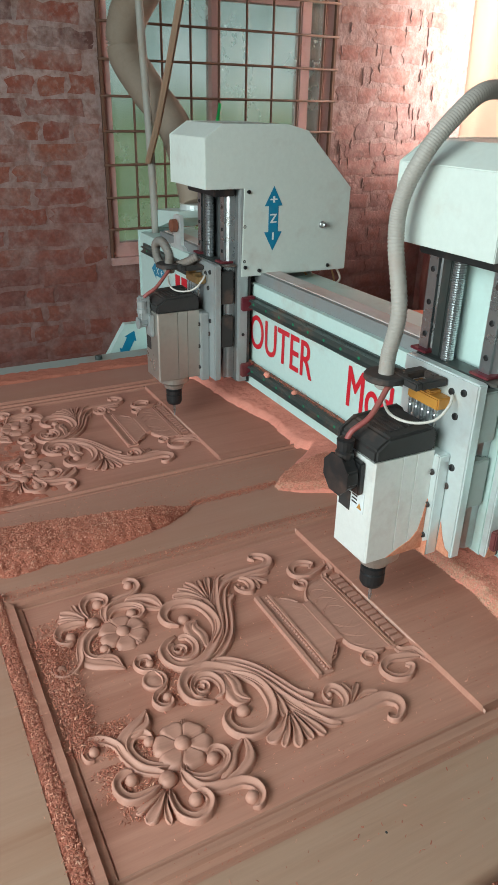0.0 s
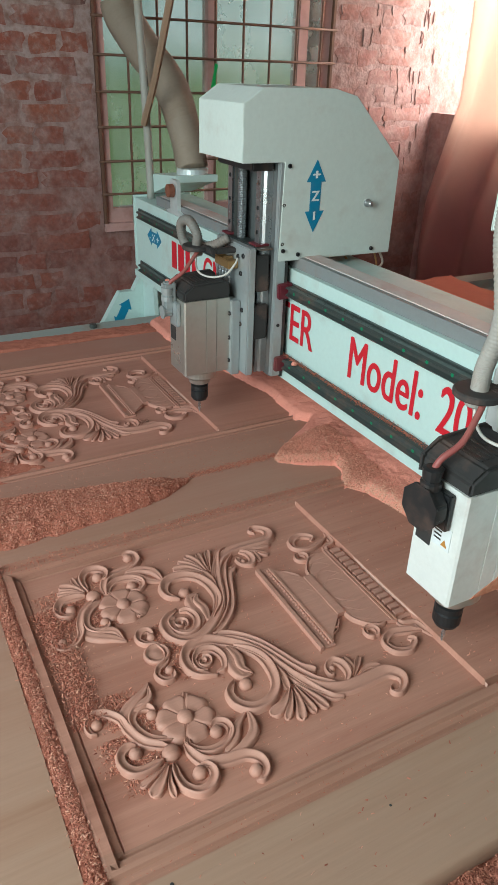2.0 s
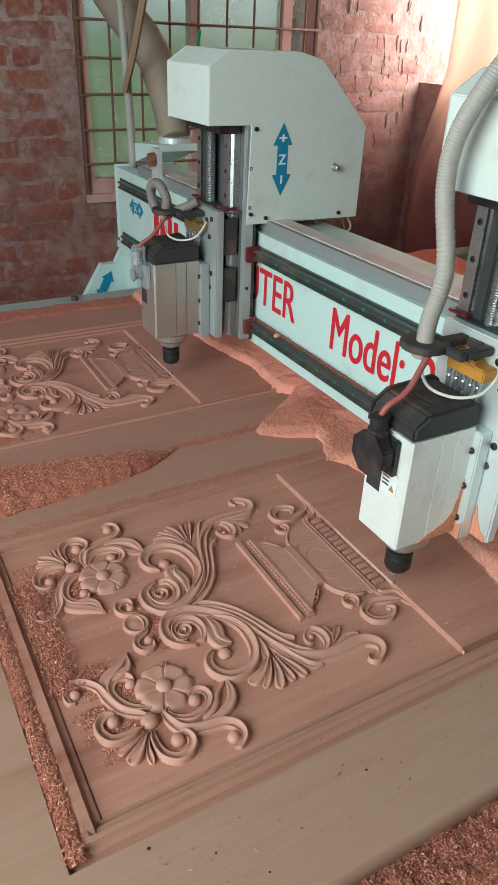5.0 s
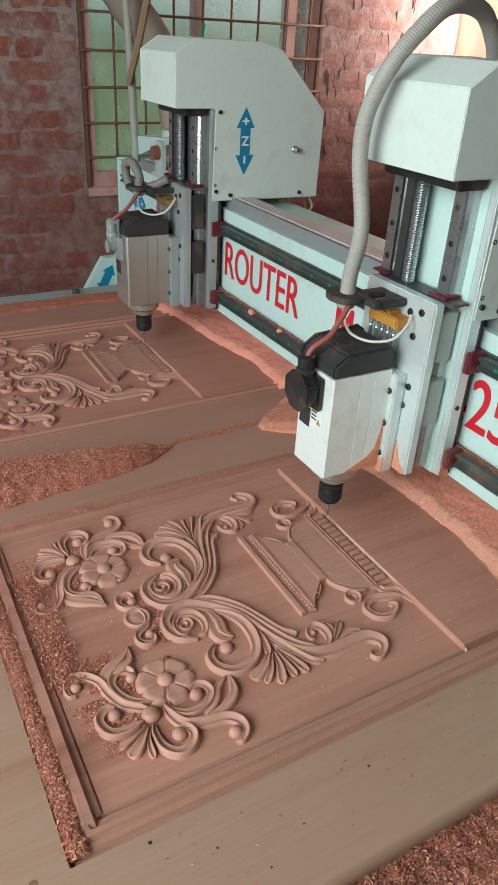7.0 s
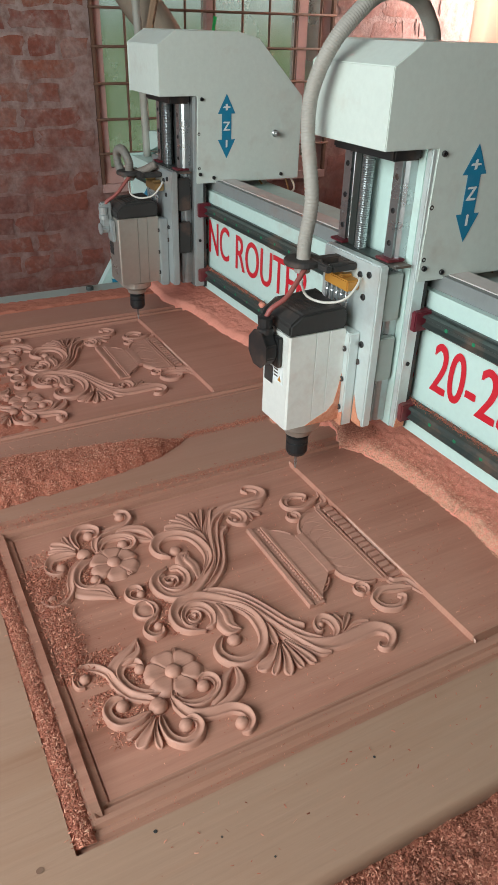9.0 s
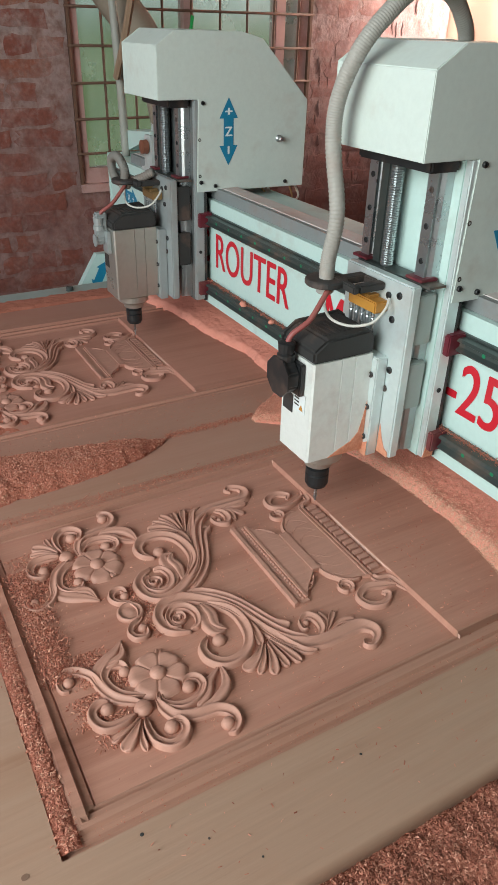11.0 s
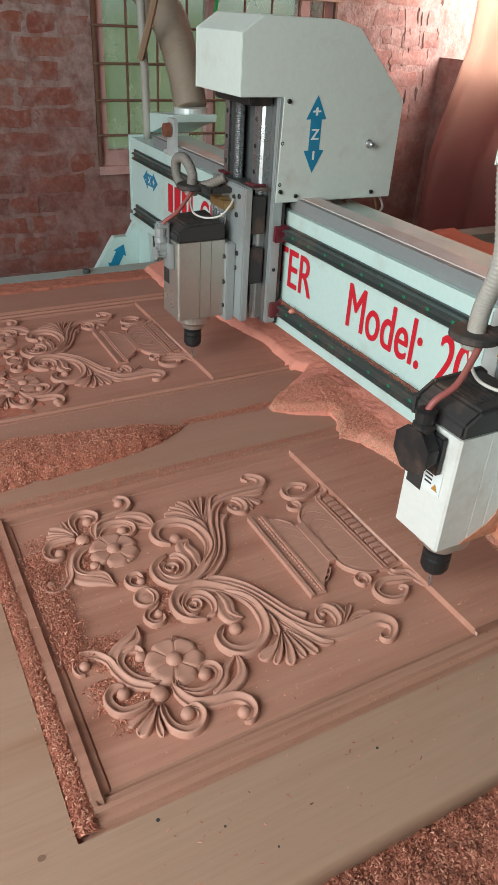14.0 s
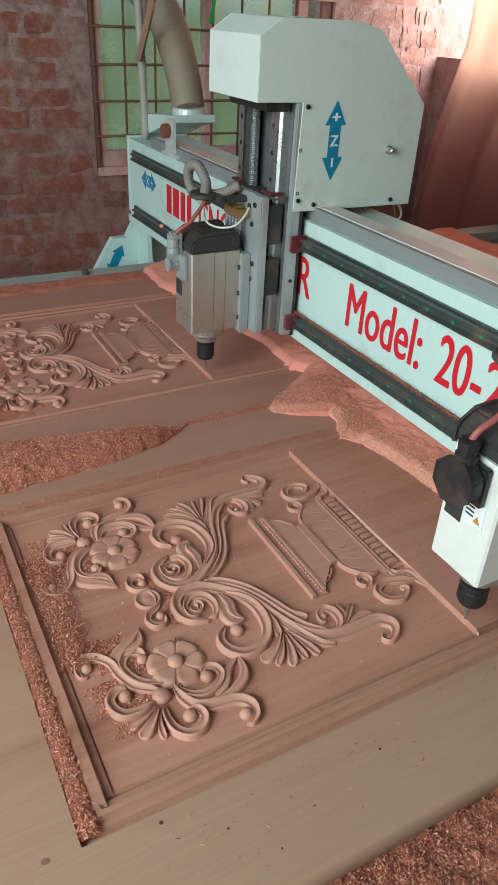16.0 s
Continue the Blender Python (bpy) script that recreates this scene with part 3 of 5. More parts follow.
def mirrored(name, make):
    """One piece of the relief and its mirror image across the panel's axis."""
    part(name, make(), CARVED, slab, smooth=True)
    bm = make()
    for v in bm.verts:
        v.co.x = 2 * AX - v.co.x
    part(name, bm, CARVED, slab, smooth=True)


def scroll(pts, w, h, widths):
    mirrored("carved_scroll", lambda: ridge(pts, w, w, h, widths=widths))


def blade(pts, w, h):
    mirrored("carved_leaf", lambda: leaf(pts, w * 1.2, h))


def flute(pts, w, h):
    mirrored("carved_leaf", lambda: leaf(pts, w * 1.12, h, blunt=True))


def bead(x, y, r, h):
    mirrored("carved_bead", lambda: dome(x, y, r * 0.94, h * 0.92))


def vein(pts, w=0.0013, top=-0.0026):
    """A thin raised line on the urn."""
    mirrored("carved_vein", lambda: ridge(pts, w, w * 0.6, 0.0045, top - 0.0036))


def carve_corner():
    """Flower with its ring of curls, leaves and a small shell."""
    scroll([(0.414, -0.435), (0.405, -0.448), (0.392, -0.463), (0.369, -0.473), (0.346, -0.478), (0.329, -0.492), (0.325, -0.508), (0.336, -0.519), (0.350, -0.519), (0.355, -0.511)], 0.0065, 0.0085, "6899898655")
    scroll([(0.405, -0.427), (0.395, -0.448), (0.378, -0.461), (0.356, -0.465), (0.341, -0.454), (0.343, -0.439), (0.356, -0.432)], 0.0064, 0.0085, "6998985")
    scroll([(0.427, -0.448), (0.431, -0.470), (0.428, -0.488), (0.414, -0.497), (0.400, -0.496), (0.392, -0.486), (0.393, -0.473)], 0.0080, 0.0095, "6898774")
    scroll([(0.437, -0.440), (0.455, -0.443), (0.474, -0.440), (0.487, -0.427), (0.485, -0.411), (0.473, -0.401), (0.460, -0.404), (0.455, -0.413)], 0.0076, 0.0095, "56899764")
    scroll([(0.417, -0.418), (0.437, -0.414), (0.455, -0.403), (0.463, -0.380), (0.467, -0.356), (0.479, -0.342), (0.495, -0.341), (0.505, -0.350), (0.505, -0.360)], 0.0083, 0.0090, "479988654")
    scroll([(0.413, -0.416), (0.433, -0.406), (0.442, -0.388), (0.438, -0.367), (0.426, -0.355), (0.412, -0.356), (0.405, -0.366), (0.410, -0.378)], 0.0068, 0.0085, "47987764")
    blade([(0.362, -0.475), (0.343, -0.471), (0.329, -0.456), (0.317, -0.437), (0.303, -0.422)], 0.0078, 0.0075)
    blade([(0.340, -0.461), (0.337, -0.446), (0.329, -0.431), (0.309, -0.425)], 0.0056, 0.0095)
    blade([(0.452, -0.375), (0.439, -0.358), (0.423, -0.346), (0.407, -0.323)], 0.0067, 0.0075)
    blade([(0.457, -0.372), (0.454, -0.351), (0.443, -0.332), (0.427, -0.324), (0.406, -0.322)], 0.0063, 0.0095)
    flute([(0.434, -0.447), (0.443, -0.464), (0.448, -0.479), (0.450, -0.488)], 0.0062, 0.0080)
    flute([(0.437, -0.447), (0.454, -0.462), (0.468, -0.480)], 0.0107, 0.0090)
    flute([(0.441, -0.446), (0.460, -0.454), (0.480, -0.456)], 0.0054, 0.0080)
    bead(0.422, -0.437, 0.0125, 0.0112)
    bead(0.341, -0.508, 0.0079, 0.0095)
    bead(0.357, -0.438, 0.0081, 0.0095)
    bead(0.404, -0.478, 0.0090, 0.0115)
    bead(0.464, -0.417, 0.0096, 0.0115)
    bead(0.492, -0.354, 0.0090, 0.0110)
    bead(0.419, -0.373, 0.0094, 0.0105)
    for k in range(6):
        mirrored("carved_petal", lambda: petal(0.381, -0.400, 0.138 + k * math.pi / 3, 0.042))
    mirrored("flower_heart", lambda: dome(0.381, -0.400, 0.0118, 0.0125))
    for a in (158, 341):
        for off in (-0.0032, 0.0, 0.0032):
            c, q = math.cos(radians(a)), math.sin(radians(a))
            mirrored("carved_vein", lambda: ridge([(0.381 + r * c - off * q, -0.400 + r * q + off * c) for r in (0.010, 0.020, 0.030, 0.041)], 0.0009, 0.0011, 0.0036, -0.0066))


def carve_stem():
    """Volute that sweeps out into a fluted stem, a shell and an end curl."""
    scroll([(0.334, -0.329), (0.323, -0.349), (0.305, -0.360), (0.282, -0.358), (0.266, -0.342), (0.266, -0.314), (0.289, -0.283), (0.318, -0.259), (0.355, -0.245), (0.390, -0.232), (0.418, -0.212), (0.434, -0.180), (0.435, -0.142), (0.435, -0.112), (0.449, -0.097), (0.464, -0.100), (0.475, -0.116), (0.469, -0.125), (0.460, -0.120)], 0.0113, 0.0090, "4776787667899985442")
    scroll([(0.319, -0.337), (0.312, -0.348), (0.293, -0.348), (0.280, -0.334), (0.285, -0.316), (0.305, -0.308), (0.325, -0.314), (0.329, -0.327)], 0.0069, 0.0080, "67579767")
    mirrored("carved_scroll", lambda: ridge([(0.3025 + (0.0015 + 0.0105 * k / 13) * math.cos(0.62 * k + 1.2), -0.3360 + (0.0015 + 0.0105 * k / 13) * math.sin(0.62 * k + 1.2)) for k in range(14)], 0.0030, 0.0030, 0.0088, n=90))
    scroll([(0.293, -0.285), (0.323, -0.261), (0.356, -0.256), (0.387, -0.265), (0.405, -0.285), (0.407, -0.311), (0.391, -0.328), (0.370, -0.329), (0.354, -0.314)], 0.0097, 0.0095, "578789864")
    scroll([(0.257, -0.301), (0.270, -0.276), (0.299, -0.250), (0.337, -0.232), (0.374, -0.218), (0.389, -0.200)], 0.0100, 0.0080, "356689")
    scroll([(0.267, -0.297), (0.286, -0.272), (0.319, -0.248), (0.366, -0.229), (0.403, -0.210), (0.427, -0.184)], 0.0056, 0.0085, "689997")
    scroll([(0.284, -0.286), (0.302, -0.264), (0.336, -0.248), (0.376, -0.235), (0.410, -0.222), (0.438, -0.207), (0.446, -0.190)], 0.0054, 0.0085, "6899995")
    scroll([(0.428, -0.176), (0.416, -0.162), (0.397, -0.159), (0.384, -0.168), (0.390, -0.182), (0.404, -0.185), (0.405, -0.178)], 0.0068, 0.0080, "4799564")
    blade([(0.284, -0.310), (0.306, -0.300), (0.333, -0.303), (0.351, -0.299), (0.353, -0.283)], 0.0079, 0.0078)
    blade([(0.290, -0.294), (0.316, -0.289), (0.338, -0.293), (0.353, -0.283)], 0.0069, 0.0095)
    flute([(0.351, -0.248), (0.375, -0.249), (0.401, -0.253)], 0.0075, 0.0090)
    flute([(0.399, -0.251), (0.420, -0.273), (0.429, -0.296)], 0.0116, 0.0085)
    flute([(0.401, -0.249), (0.425, -0.264), (0.444, -0.281)], 0.0069, 0.0085)
    flute([(0.402, -0.247), (0.430, -0.253), (0.454, -0.263)], 0.0091, 0.0090)
    flute([(0.401, -0.243), (0.428, -0.243), (0.451, -0.240)], 0.0072, 0.0085)
    flute([(0.398, -0.240), (0.428, -0.230), (0.452, -0.221)], 0.0079, 0.0085)
    flute([(0.425, -0.168), (0.410, -0.151), (0.385, -0.150)], 0.0064, 0.0080)
    flute([(0.426, -0.162), (0.412, -0.146), (0.394, -0.128)], 0.0064, 0.0080)
    flute([(0.425, -0.156), (0.418, -0.131), (0.422, -0.110)], 0.0074, 0.0080)
    bead(0.366, -0.302, 0.0102, 0.0105)
    bead(0.396, -0.177, 0.0049, 0.0080)


def carve_axis():
    """Lobed disc on the axis with a curl on either side."""
    scroll([(0.247, -0.382), (0.261, -0.379), (0.278, -0.386), (0.286, -0.400), (0.298, -0.406), (0.310, -0.400), (0.310, -0.387), (0.296, -0.382)], 0.0063, 0.0085, "66677975")
    bead(0.295, -0.387, 0.0071, 0.0095)
    part("carved_fan", lathe([(0.020, -0.0104), (0.0195, -0.005), (0.018, -0.0030), (0.0160, -0.0032), (0.0145, -0.0055), (0.010, -0.0062), (0.006, -0.0048), (0.0008, -0.0040)], (AX, -0.392, 0), "z", 24), CARVED, slab, smooth=True)


def carve_urn():
    """Urn on the axis: beaded plinth, foot, band and a flaring bowl under a row of teeth."""
    scroll([(0.354, -0.046), (0.352, -0.062), (0.344, -0.074), (0.325, -0.088), (0.305, -0.093)], 0.0053, 0.0085, "69997")
    scroll([(0.392, -0.007), (0.382, -0.033), (0.377, -0.056), (0.389, -0.076), (0.409, -0.072), (0.417, -0.051), (0.405, -0.032), (0.396, -0.039)], 0.0074, 0.0085, "58879866")
    scroll([(0.357, -0.029), (0.369, -0.025), (0.375, -0.007), (0.391, -0.003), (0.413, 0.003)], 0.0054, 0.0070, "79996")
    mirrored("carved_ring", lambda: ridge([(0.361 + 0.0100 * math.cos(k * math.pi / 5), -0.080 + 0.0100 * math.sin(k * math.pi / 5)) for k in range(11)], 0.0040, 0.0040, 0.0085, n=60, widths="99999"))
    part("urn_base", boxes((AX - 0.101, AX + 0.101, -0.173, -0.146, -0.0104, -0.0060)), CARVED, slab, bevel=0.001)
    part("base_edge", boxes((AX - 0.1015, AX + 0.1015, -0.1735, -0.167, -0.0104, -0.0016)), CARVED, slab, bevel=0.0018)
    part("base_edge", boxes((AX - 0.096, AX + 0.096, -0.1505, -0.1465, -0.0104, -0.0018)), CARVED, slab, bevel=0.0012)
    for i in range(27):
        part("carved_bead", dome(AX - 0.0936 + i * 0.0072, -0.1535, 0.0030, 0.0072, n=8), CARVED, slab, smooth=True)
    foot = [(AX - 0.095, -0.1462), (AX + 0.095, -0.1462), (AX + 0.080, -0.136), (AX + 0.066, -0.122), (AX + 0.052, -0.1085), (AX - 0.052, -0.1085), (AX - 0.066, -0.122), (AX - 0.080, -0.136)]
    part("urn_foot", prism(foot, -0.0104, -0.0036, "z"), CARVED, slab, bevel=0.002)
    part("urn_band", boxes((AX - 0.0505, AX + 0.0505, -0.1080, -0.0945, -0.0104, -0.0014)), CARVED, slab, bevel=0.002)
    half = [(0.048, -0.094), (0.066, -0.088), (0.084, -0.076), (0.092, -0.062), (0.095, -0.046), (0.101, -0.033), (0.101, -0.0285)]
    bowl = [(AX + u, v) for u, v in half] + [(AX - u, v) for u, v in half[::-1]]
    part("urn_bowl", prism(bowl, -0.0104, -0.0040, "z"), CARVED, slab, bevel=0.002)
    part("tooth_floor", boxes((AX - 0.100, AX + 0.100, -0.0282, -0.0015, -0.0104, -0.0072)), CARVED, slab)
    for y in (-0.0375, -0.0315):
        part("carved_band", boxes((AX - 0.098, AX + 0.098, y - 0.0014, y + 0.0014, -0.0104, -0.0022)), CARVED, slab, bevel=0.001)
    for i in range(14):
        x = AX - 0.093 + i * 0.0135
        part("carved_tooth", prism([(x, -0.0255), (x + 0.0092, -0.0255), (x + 0.0092, -0.0085), (x, -0.0085)], -0.0104, -0.0014, "z"), CARVED, slab, bevel=0.0015)
    for k in range(3):
        x = AX + 0.012 + 0.024 * k
        vein([(x, -0.090), (x + 0.013, -0.080), (x + 0.012, -0.062), (x - 0.002, -0.046)])
        vein([(x + 0.002, -0.088), (x + 0.020, -0.068), (x + 0.022, -0.044)])
        vein([(x - 0.002, -0.112), (x + 0.010, -0.120), (x + 0.010, -0.134), (x + 0.002, -0.142)])
        vein([(x, -0.112), (x + 0.018, -0.128), (x + 0.022, -0.142)])


def carve():
    carve_corner()
    carve_stem()
    carve_axis()
    carve_urn()
    # rib on the uncut wood's edge, its pale colour painting the lit step
    part("lit_cut_edge", ridge([(0.000, 0.003), (0.13, 0.0025), (0.26, 0.001), (0.40, 0.0015), (0.522, 0.001)], 0.0019, 0.0019, 0.0128, n=60, widths="88999888642"), LIT_EDGE, slab, smooth=True)


slab = thing("door_slab", (0, 0, TZ), "half-carved brown wooden door slab with scroll relief on the router table", "door slab", "slabs on the table")
body = new("slab_body", slab_mesh())
body.parent = slab
carve()
far_slab = copy_thing(slab, pose(-D, 0, TZ))


# ---- gantry beam across the table ----
YB = 0.172
beam = thing("gantry_beam", (0, 0, TZ), "white painted router gantry beam with red lettering and linear rails", "gantry")
part("beam_body", boxes((-1.335, 1.30, YB, YB + 0.20, 0.113, 0.362)), PAINT, beam, bevel=0.004)
part("end_cap", prism([(YB - 0.004, 0.137), (YB + 0.03, 0.100), (YB + 0.204, 0.100), (YB + 0.204, 0.368), (YB - 0.004, 0.368)], -1.343, -1.3355), PAINT, beam, bevel=0.002)
for z, h in ((0.3190, 0.024), (0.147, 0.028)):
    rail = part("rail_seat", boxes((-1.29, 1.28, YB - 0.006, YB - 0.0005, z - h / 2 - 0.002, z + h / 2 + 0.002)), DARK_STEEL, beam, "dark steel rail seat")
    prof = [(YB - 0.0065, z - h * 0.45), (YB - 0.022, z - h * 0.45), (YB - 0.026, z - h * 0.3), (YB - 0.018, z - h * 0.12), (YB - 0.018, z + h * 0.12), (YB - 0.026, z + h * 0.3), (YB - 0.022, z + h * 0.45), (YB - 0.0065, z + h * 0.45)]
    lin = part("linear_rail", prism(prof, -1.26, 1.26), DARK_STEEL, beam, "dark greased steel rail")
    cap = lathe([(0.0038, 0.0), (0.0034, 0.0012)], (0, 0, 0), "y", 10)
    caps = None
    for i in range(40):
        x = -1.22 + 0.062 * i
        if caps is None:
            caps = part("rail_cap", cap, GREEN_DOT, lin, "green plastic screw cap")
            caps.location = (x, YB - 0.0175, z)
            caps.rotation_euler = (math.pi, 0, 0)
        else:
            o = caps.copy()
            scene.collection.objects.link(o)
            o.location = (x, YB - 0.0175, z)
part("bottom_lip", boxes((-1.33, 1.30, YB - 0.012, YB - 0.0005, 0.1055, 0.1265)), PAINT, beam)
part("rack_strip", boxes((-1.17, 1.28, YB + 0.012, YB + 0.024, 0.3625, 0.388)), DULL_STEEL, beam, "grey steel rack along the top", bevel=0.0015)
part("top_cover", boxes((-1.17, 1.28, YB + 0.0245, YB + 0.066, 0.3625, 0.3895)), TOP_DUST, beam, "dusty top cover strip", bevel=0.001)
lettering("CNC", -0.795, -0.610, YB - 0.001, 0.206, 0.088, "lettering", RED, beam)
lettering("ROUTER", -0.574, -0.228, YB - 0.001, 0.204, 0.088, "lettering", RED, beam)
lettering("Model:", -0.0945, 0.130, YB - 0.001, 0.199, 0.092, "lettering", RED, beam)
lettering("20", 0.172, 0.250, YB - 0.001, 0.199, 0.092, "lettering", RED, beam)
lettering("-", 0.254, 0.278, YB - 0.001, 0.199, 0.092, "lettering", RED, beam)
lettering("25", 0.281, 0.369, YB - 0.001, 0.199, 0.092, "lettering", RED, beam)
for a, b in ((-1.02, -0.985), (-0.972, -0.930), (-0.917, -0.887), (-0.872, -0.845)):
    part("print_bar", boxes((a, b, YB - 0.0012, YB - 0.0003, 0.205, 0.284)), RED, beam, "red printed bar")


def arrow_poly(cx, cz, L, w, s):
    """A two-headed arrow, upright, L long, w wide at the heads, s at the stem."""
    k = L * 0.30
    return [(cx, cz + L / 2), (cx + w / 2, cz + L / 2 - k), (cx + s / 2, cz + L / 2 - k), (cx + s / 2, cz - L / 2 + k), (cx + w / 2, cz - L / 2 + k), (cx, cz - L / 2),
            (cx - w / 2, cz - L / 2 + k), (cx - s / 2, cz - L / 2 + k), (cx - s / 2, cz + L / 2 - k), (cx - w / 2, cz + L / 2 - k)]


ax = part("arrow_print", prism([(v + -1.165, u + 0.262) for u, v in arrow_poly(0, 0, 0.12, 0.055, 0.034)], YB - 0.0012, YB - 0.0003, "y"), BLUE, beam, "blue double arrow print")
lettering("- X +", -1.205, -1.125, YB - 0.0018, 0.2505, 0.024, "lettering", WHITE, beam)
# far leg of the gantry
part("leg_plate", prism([(0.02, -0.09), (0.105, 0.044), (0.155, 0.044), (0.19, 0.105), (0.40, 0.105), (0.44, -0.09)], -1.375, -1.345), PAINT, beam, "white painted slanting gantry leg", bevel=0.002)
part("leg_foot", boxes((-1.40, -1.235, -0.08, 0.46, -0.125, -0.101)), PAINT, beam, bevel=0.002)
part("leg_gusset", prism([(-1.344, -0.09), (-1.23, -0.09), (-1.25, 0.104), (-1.344, 0.104)], YB + 0.02, YB + 0.035, "y"), PAINT, beam, bevel=0.002)
part("leg_plate", prism([(0.02, -0.09), (0.105, 0.044), (0.155, 0.044), (0.19, 0.105), (0.40, 0.105), (0.44, -0.09)], 1.27, 1.30), PAINT, beam, bevel=0.002)
leg_arrow = part("arrow_print", prism([(u, v) for u, v in arrow_poly(0, 0, 0.11, 0.05, 0.03)], -1.3445, -1.3438), BLUE, beam, "blue double arrow print")
leg_arrow.location = (0, 0.112, -0.03)
leg_arrow.rotation_euler = (radians(-28), 0, 0)
# limit switch bracket and its round cap on the beam's end
part("switch_bracket", prism([(-1.060, 0.3625), (-0.950, 0.3625), (-0.955, 0.370), (-0.976, 0.376), (-0.976, 0.450), (-0.984, 0.460), (-1.022, 0.460), (-1.030, 0.450), (-1.030, 0.376), (-1.055, 0.370)], YB + 0.001, YB + 0.0115, "y"), ALU, beam, bevel=0.001)
part("round_cap", lathe([(0.010, 0), (0.018, 0.002), (0.019, 0.018), (0.012, 0.0205)], (-1.003, YB - 0.0200, 0.430), "y", 20), surface("rust_cap", (0.20, 0.07, 0.04), 0.5, amount=0.5), beam, "rust-brown round cap", smooth=False)


# ---- router heads that run along the beam ----
HX = 0.184  # spindle axis of the near head at 7 s


def make_head(near):
    head = thing("router_head", (0, 0, 0), "white router head with a %s spindle over the slab" % ("silver-white" if near else "dusty silver"), "router head", "router heads on the gantry")
    H = lambda name, bm, mat, label="", parent=None, **k: part(name, bm, mat, parent or head, label, **k)
    shift = lambda bm: (bmesh.ops.translate(bm, verts=bm.verts, vec=(-HX, 0, 0)), bm)[1]
    # sheet-metal housing with its sloping top
    cover = [(0.037, 0.584), (0.037, 0.690), (0.081, 0.719), (0.245, 0.719), (0.300, 0.706), (0.430, 0.579), (0.429, 0.381), (0.130, 0.384), (0.135, 0.584)]
    hous = H("housing", shift(prism(cover, 0.088, 0.289)), PAINT_SIDE, "white sheet-metal cover", bevel=0.0012)
    ar = H("arrow_print", shift(prism(arrow_poly(0.213, 0.5145, 0.147, 0.048, 0.026), 0.2893, 0.2898)), BLUE, "blue double arrow print", hous)
    for txt, z, h, w in (("+", 0.548, 0.022, 0.020), ("Z", 0.506, 0.021, 0.020), ("I", 0.467, 0.018, 0.005)):
        lettering(txt, 0.213 - w / 2, 0.213 + w / 2, 0.2902 - HX, z, h, "lettering", WHITE, hous, "side")
    H("knob", shift(lathe([(0.0085, 0), (0.0085, 0.004), (0.006, 0.006), (0.006, 0.016), (0.004, 0.019)], (0.289, 0.351, 0.495), "x", 16)), STEEL, "chrome bolt", hous)
    for y, z in ((0.140, 0.406), (0.178, 0.396), (0.375, 0.394), (0.146, 0.577)):
        bm = bmesh.new()
        screw(bm, (0.289, y, z), "x", 0.0045, 0.004)
        H("screw", shift(bm), BLACK, "", hous)
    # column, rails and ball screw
    # same white plate on both heads; the far one is coloured as in shade
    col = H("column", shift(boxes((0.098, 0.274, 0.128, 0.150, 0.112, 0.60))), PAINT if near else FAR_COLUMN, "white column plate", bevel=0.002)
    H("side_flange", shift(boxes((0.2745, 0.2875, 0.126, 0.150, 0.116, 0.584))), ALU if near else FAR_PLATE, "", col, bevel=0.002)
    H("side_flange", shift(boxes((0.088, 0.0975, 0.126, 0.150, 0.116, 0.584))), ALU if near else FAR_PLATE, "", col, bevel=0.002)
    for z in (0.15, 0.24, 0.33, 0.42, 0.50):
        bm = bmesh.new()
        screw(bm, (0.2875, 0.138, z), "x", 0.004, 0.002)
        H("screw", shift(bm), BLACK, "", col)
    for x in (0.114, 0.245):
        lr = H("column_rail", shift(prism([(x - 0.012, 0.1275), (x - 0.012, 0.113), (x - 0.007, 0.108), (x - 0.010, 0.100), (x + 0.010, 0.100), (x + 0.007, 0.108), (x + 0.012, 0.113), (x + 0.012, 0.1275)], 0.12, 0.58, "z")), STEEL, "polished steel guide rail")
        for z in (0.44, 0.49, 0.54):
            bm = bmesh.new()
            screw(bm, (x, 0.100, z), "y", 0.0045, -0.0015)
            H("screw", shift(bm), BLACK, "", lr)
    prof = []
    for i in range(100):
        z = 0.40 + i * 0.0018
        prof.append((0.0088 if i % 2 else 0.0103, z))
    H("ball_screw", shift(lathe(prof, (0.165, 0.104, 0), "z", 16)), STEEL, "steel ball screw")
    H("bellows", shift(boxes((0.130, 0.150, 0.102, 0.126, 0.40, 0.575))), DARK_STEEL, "dark screw cover", bevel=0.002)
    H("bearing_block", shift(boxes((0.11, 0.27, 0.070, 0.122, 0.566, 0.586))), BLACK, "black bearing block", bevel=0.003)
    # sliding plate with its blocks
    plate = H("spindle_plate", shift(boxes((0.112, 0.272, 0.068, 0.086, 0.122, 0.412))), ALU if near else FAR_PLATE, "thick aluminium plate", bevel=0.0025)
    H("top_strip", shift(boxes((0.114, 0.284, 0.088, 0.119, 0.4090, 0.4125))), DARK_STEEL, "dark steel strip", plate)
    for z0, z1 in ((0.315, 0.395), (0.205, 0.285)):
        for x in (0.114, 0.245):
            # far blocks are near-black, coloured for the shade behind the plate
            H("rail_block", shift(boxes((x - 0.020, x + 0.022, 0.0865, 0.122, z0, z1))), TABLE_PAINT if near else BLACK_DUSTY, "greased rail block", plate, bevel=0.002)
    for x, z in ((0.246, 0.392), (0.222, 0.386), (0.236, 0.352), (0.246, 0.272), (0.240, 0.238), (0.200, 0.37)):
        bm = bmesh.new()
        screw(bm, (x, 0.068, z), "y", 0.0055, -0.003)
        H("screw", shift(bm), BLACK, "", plate)
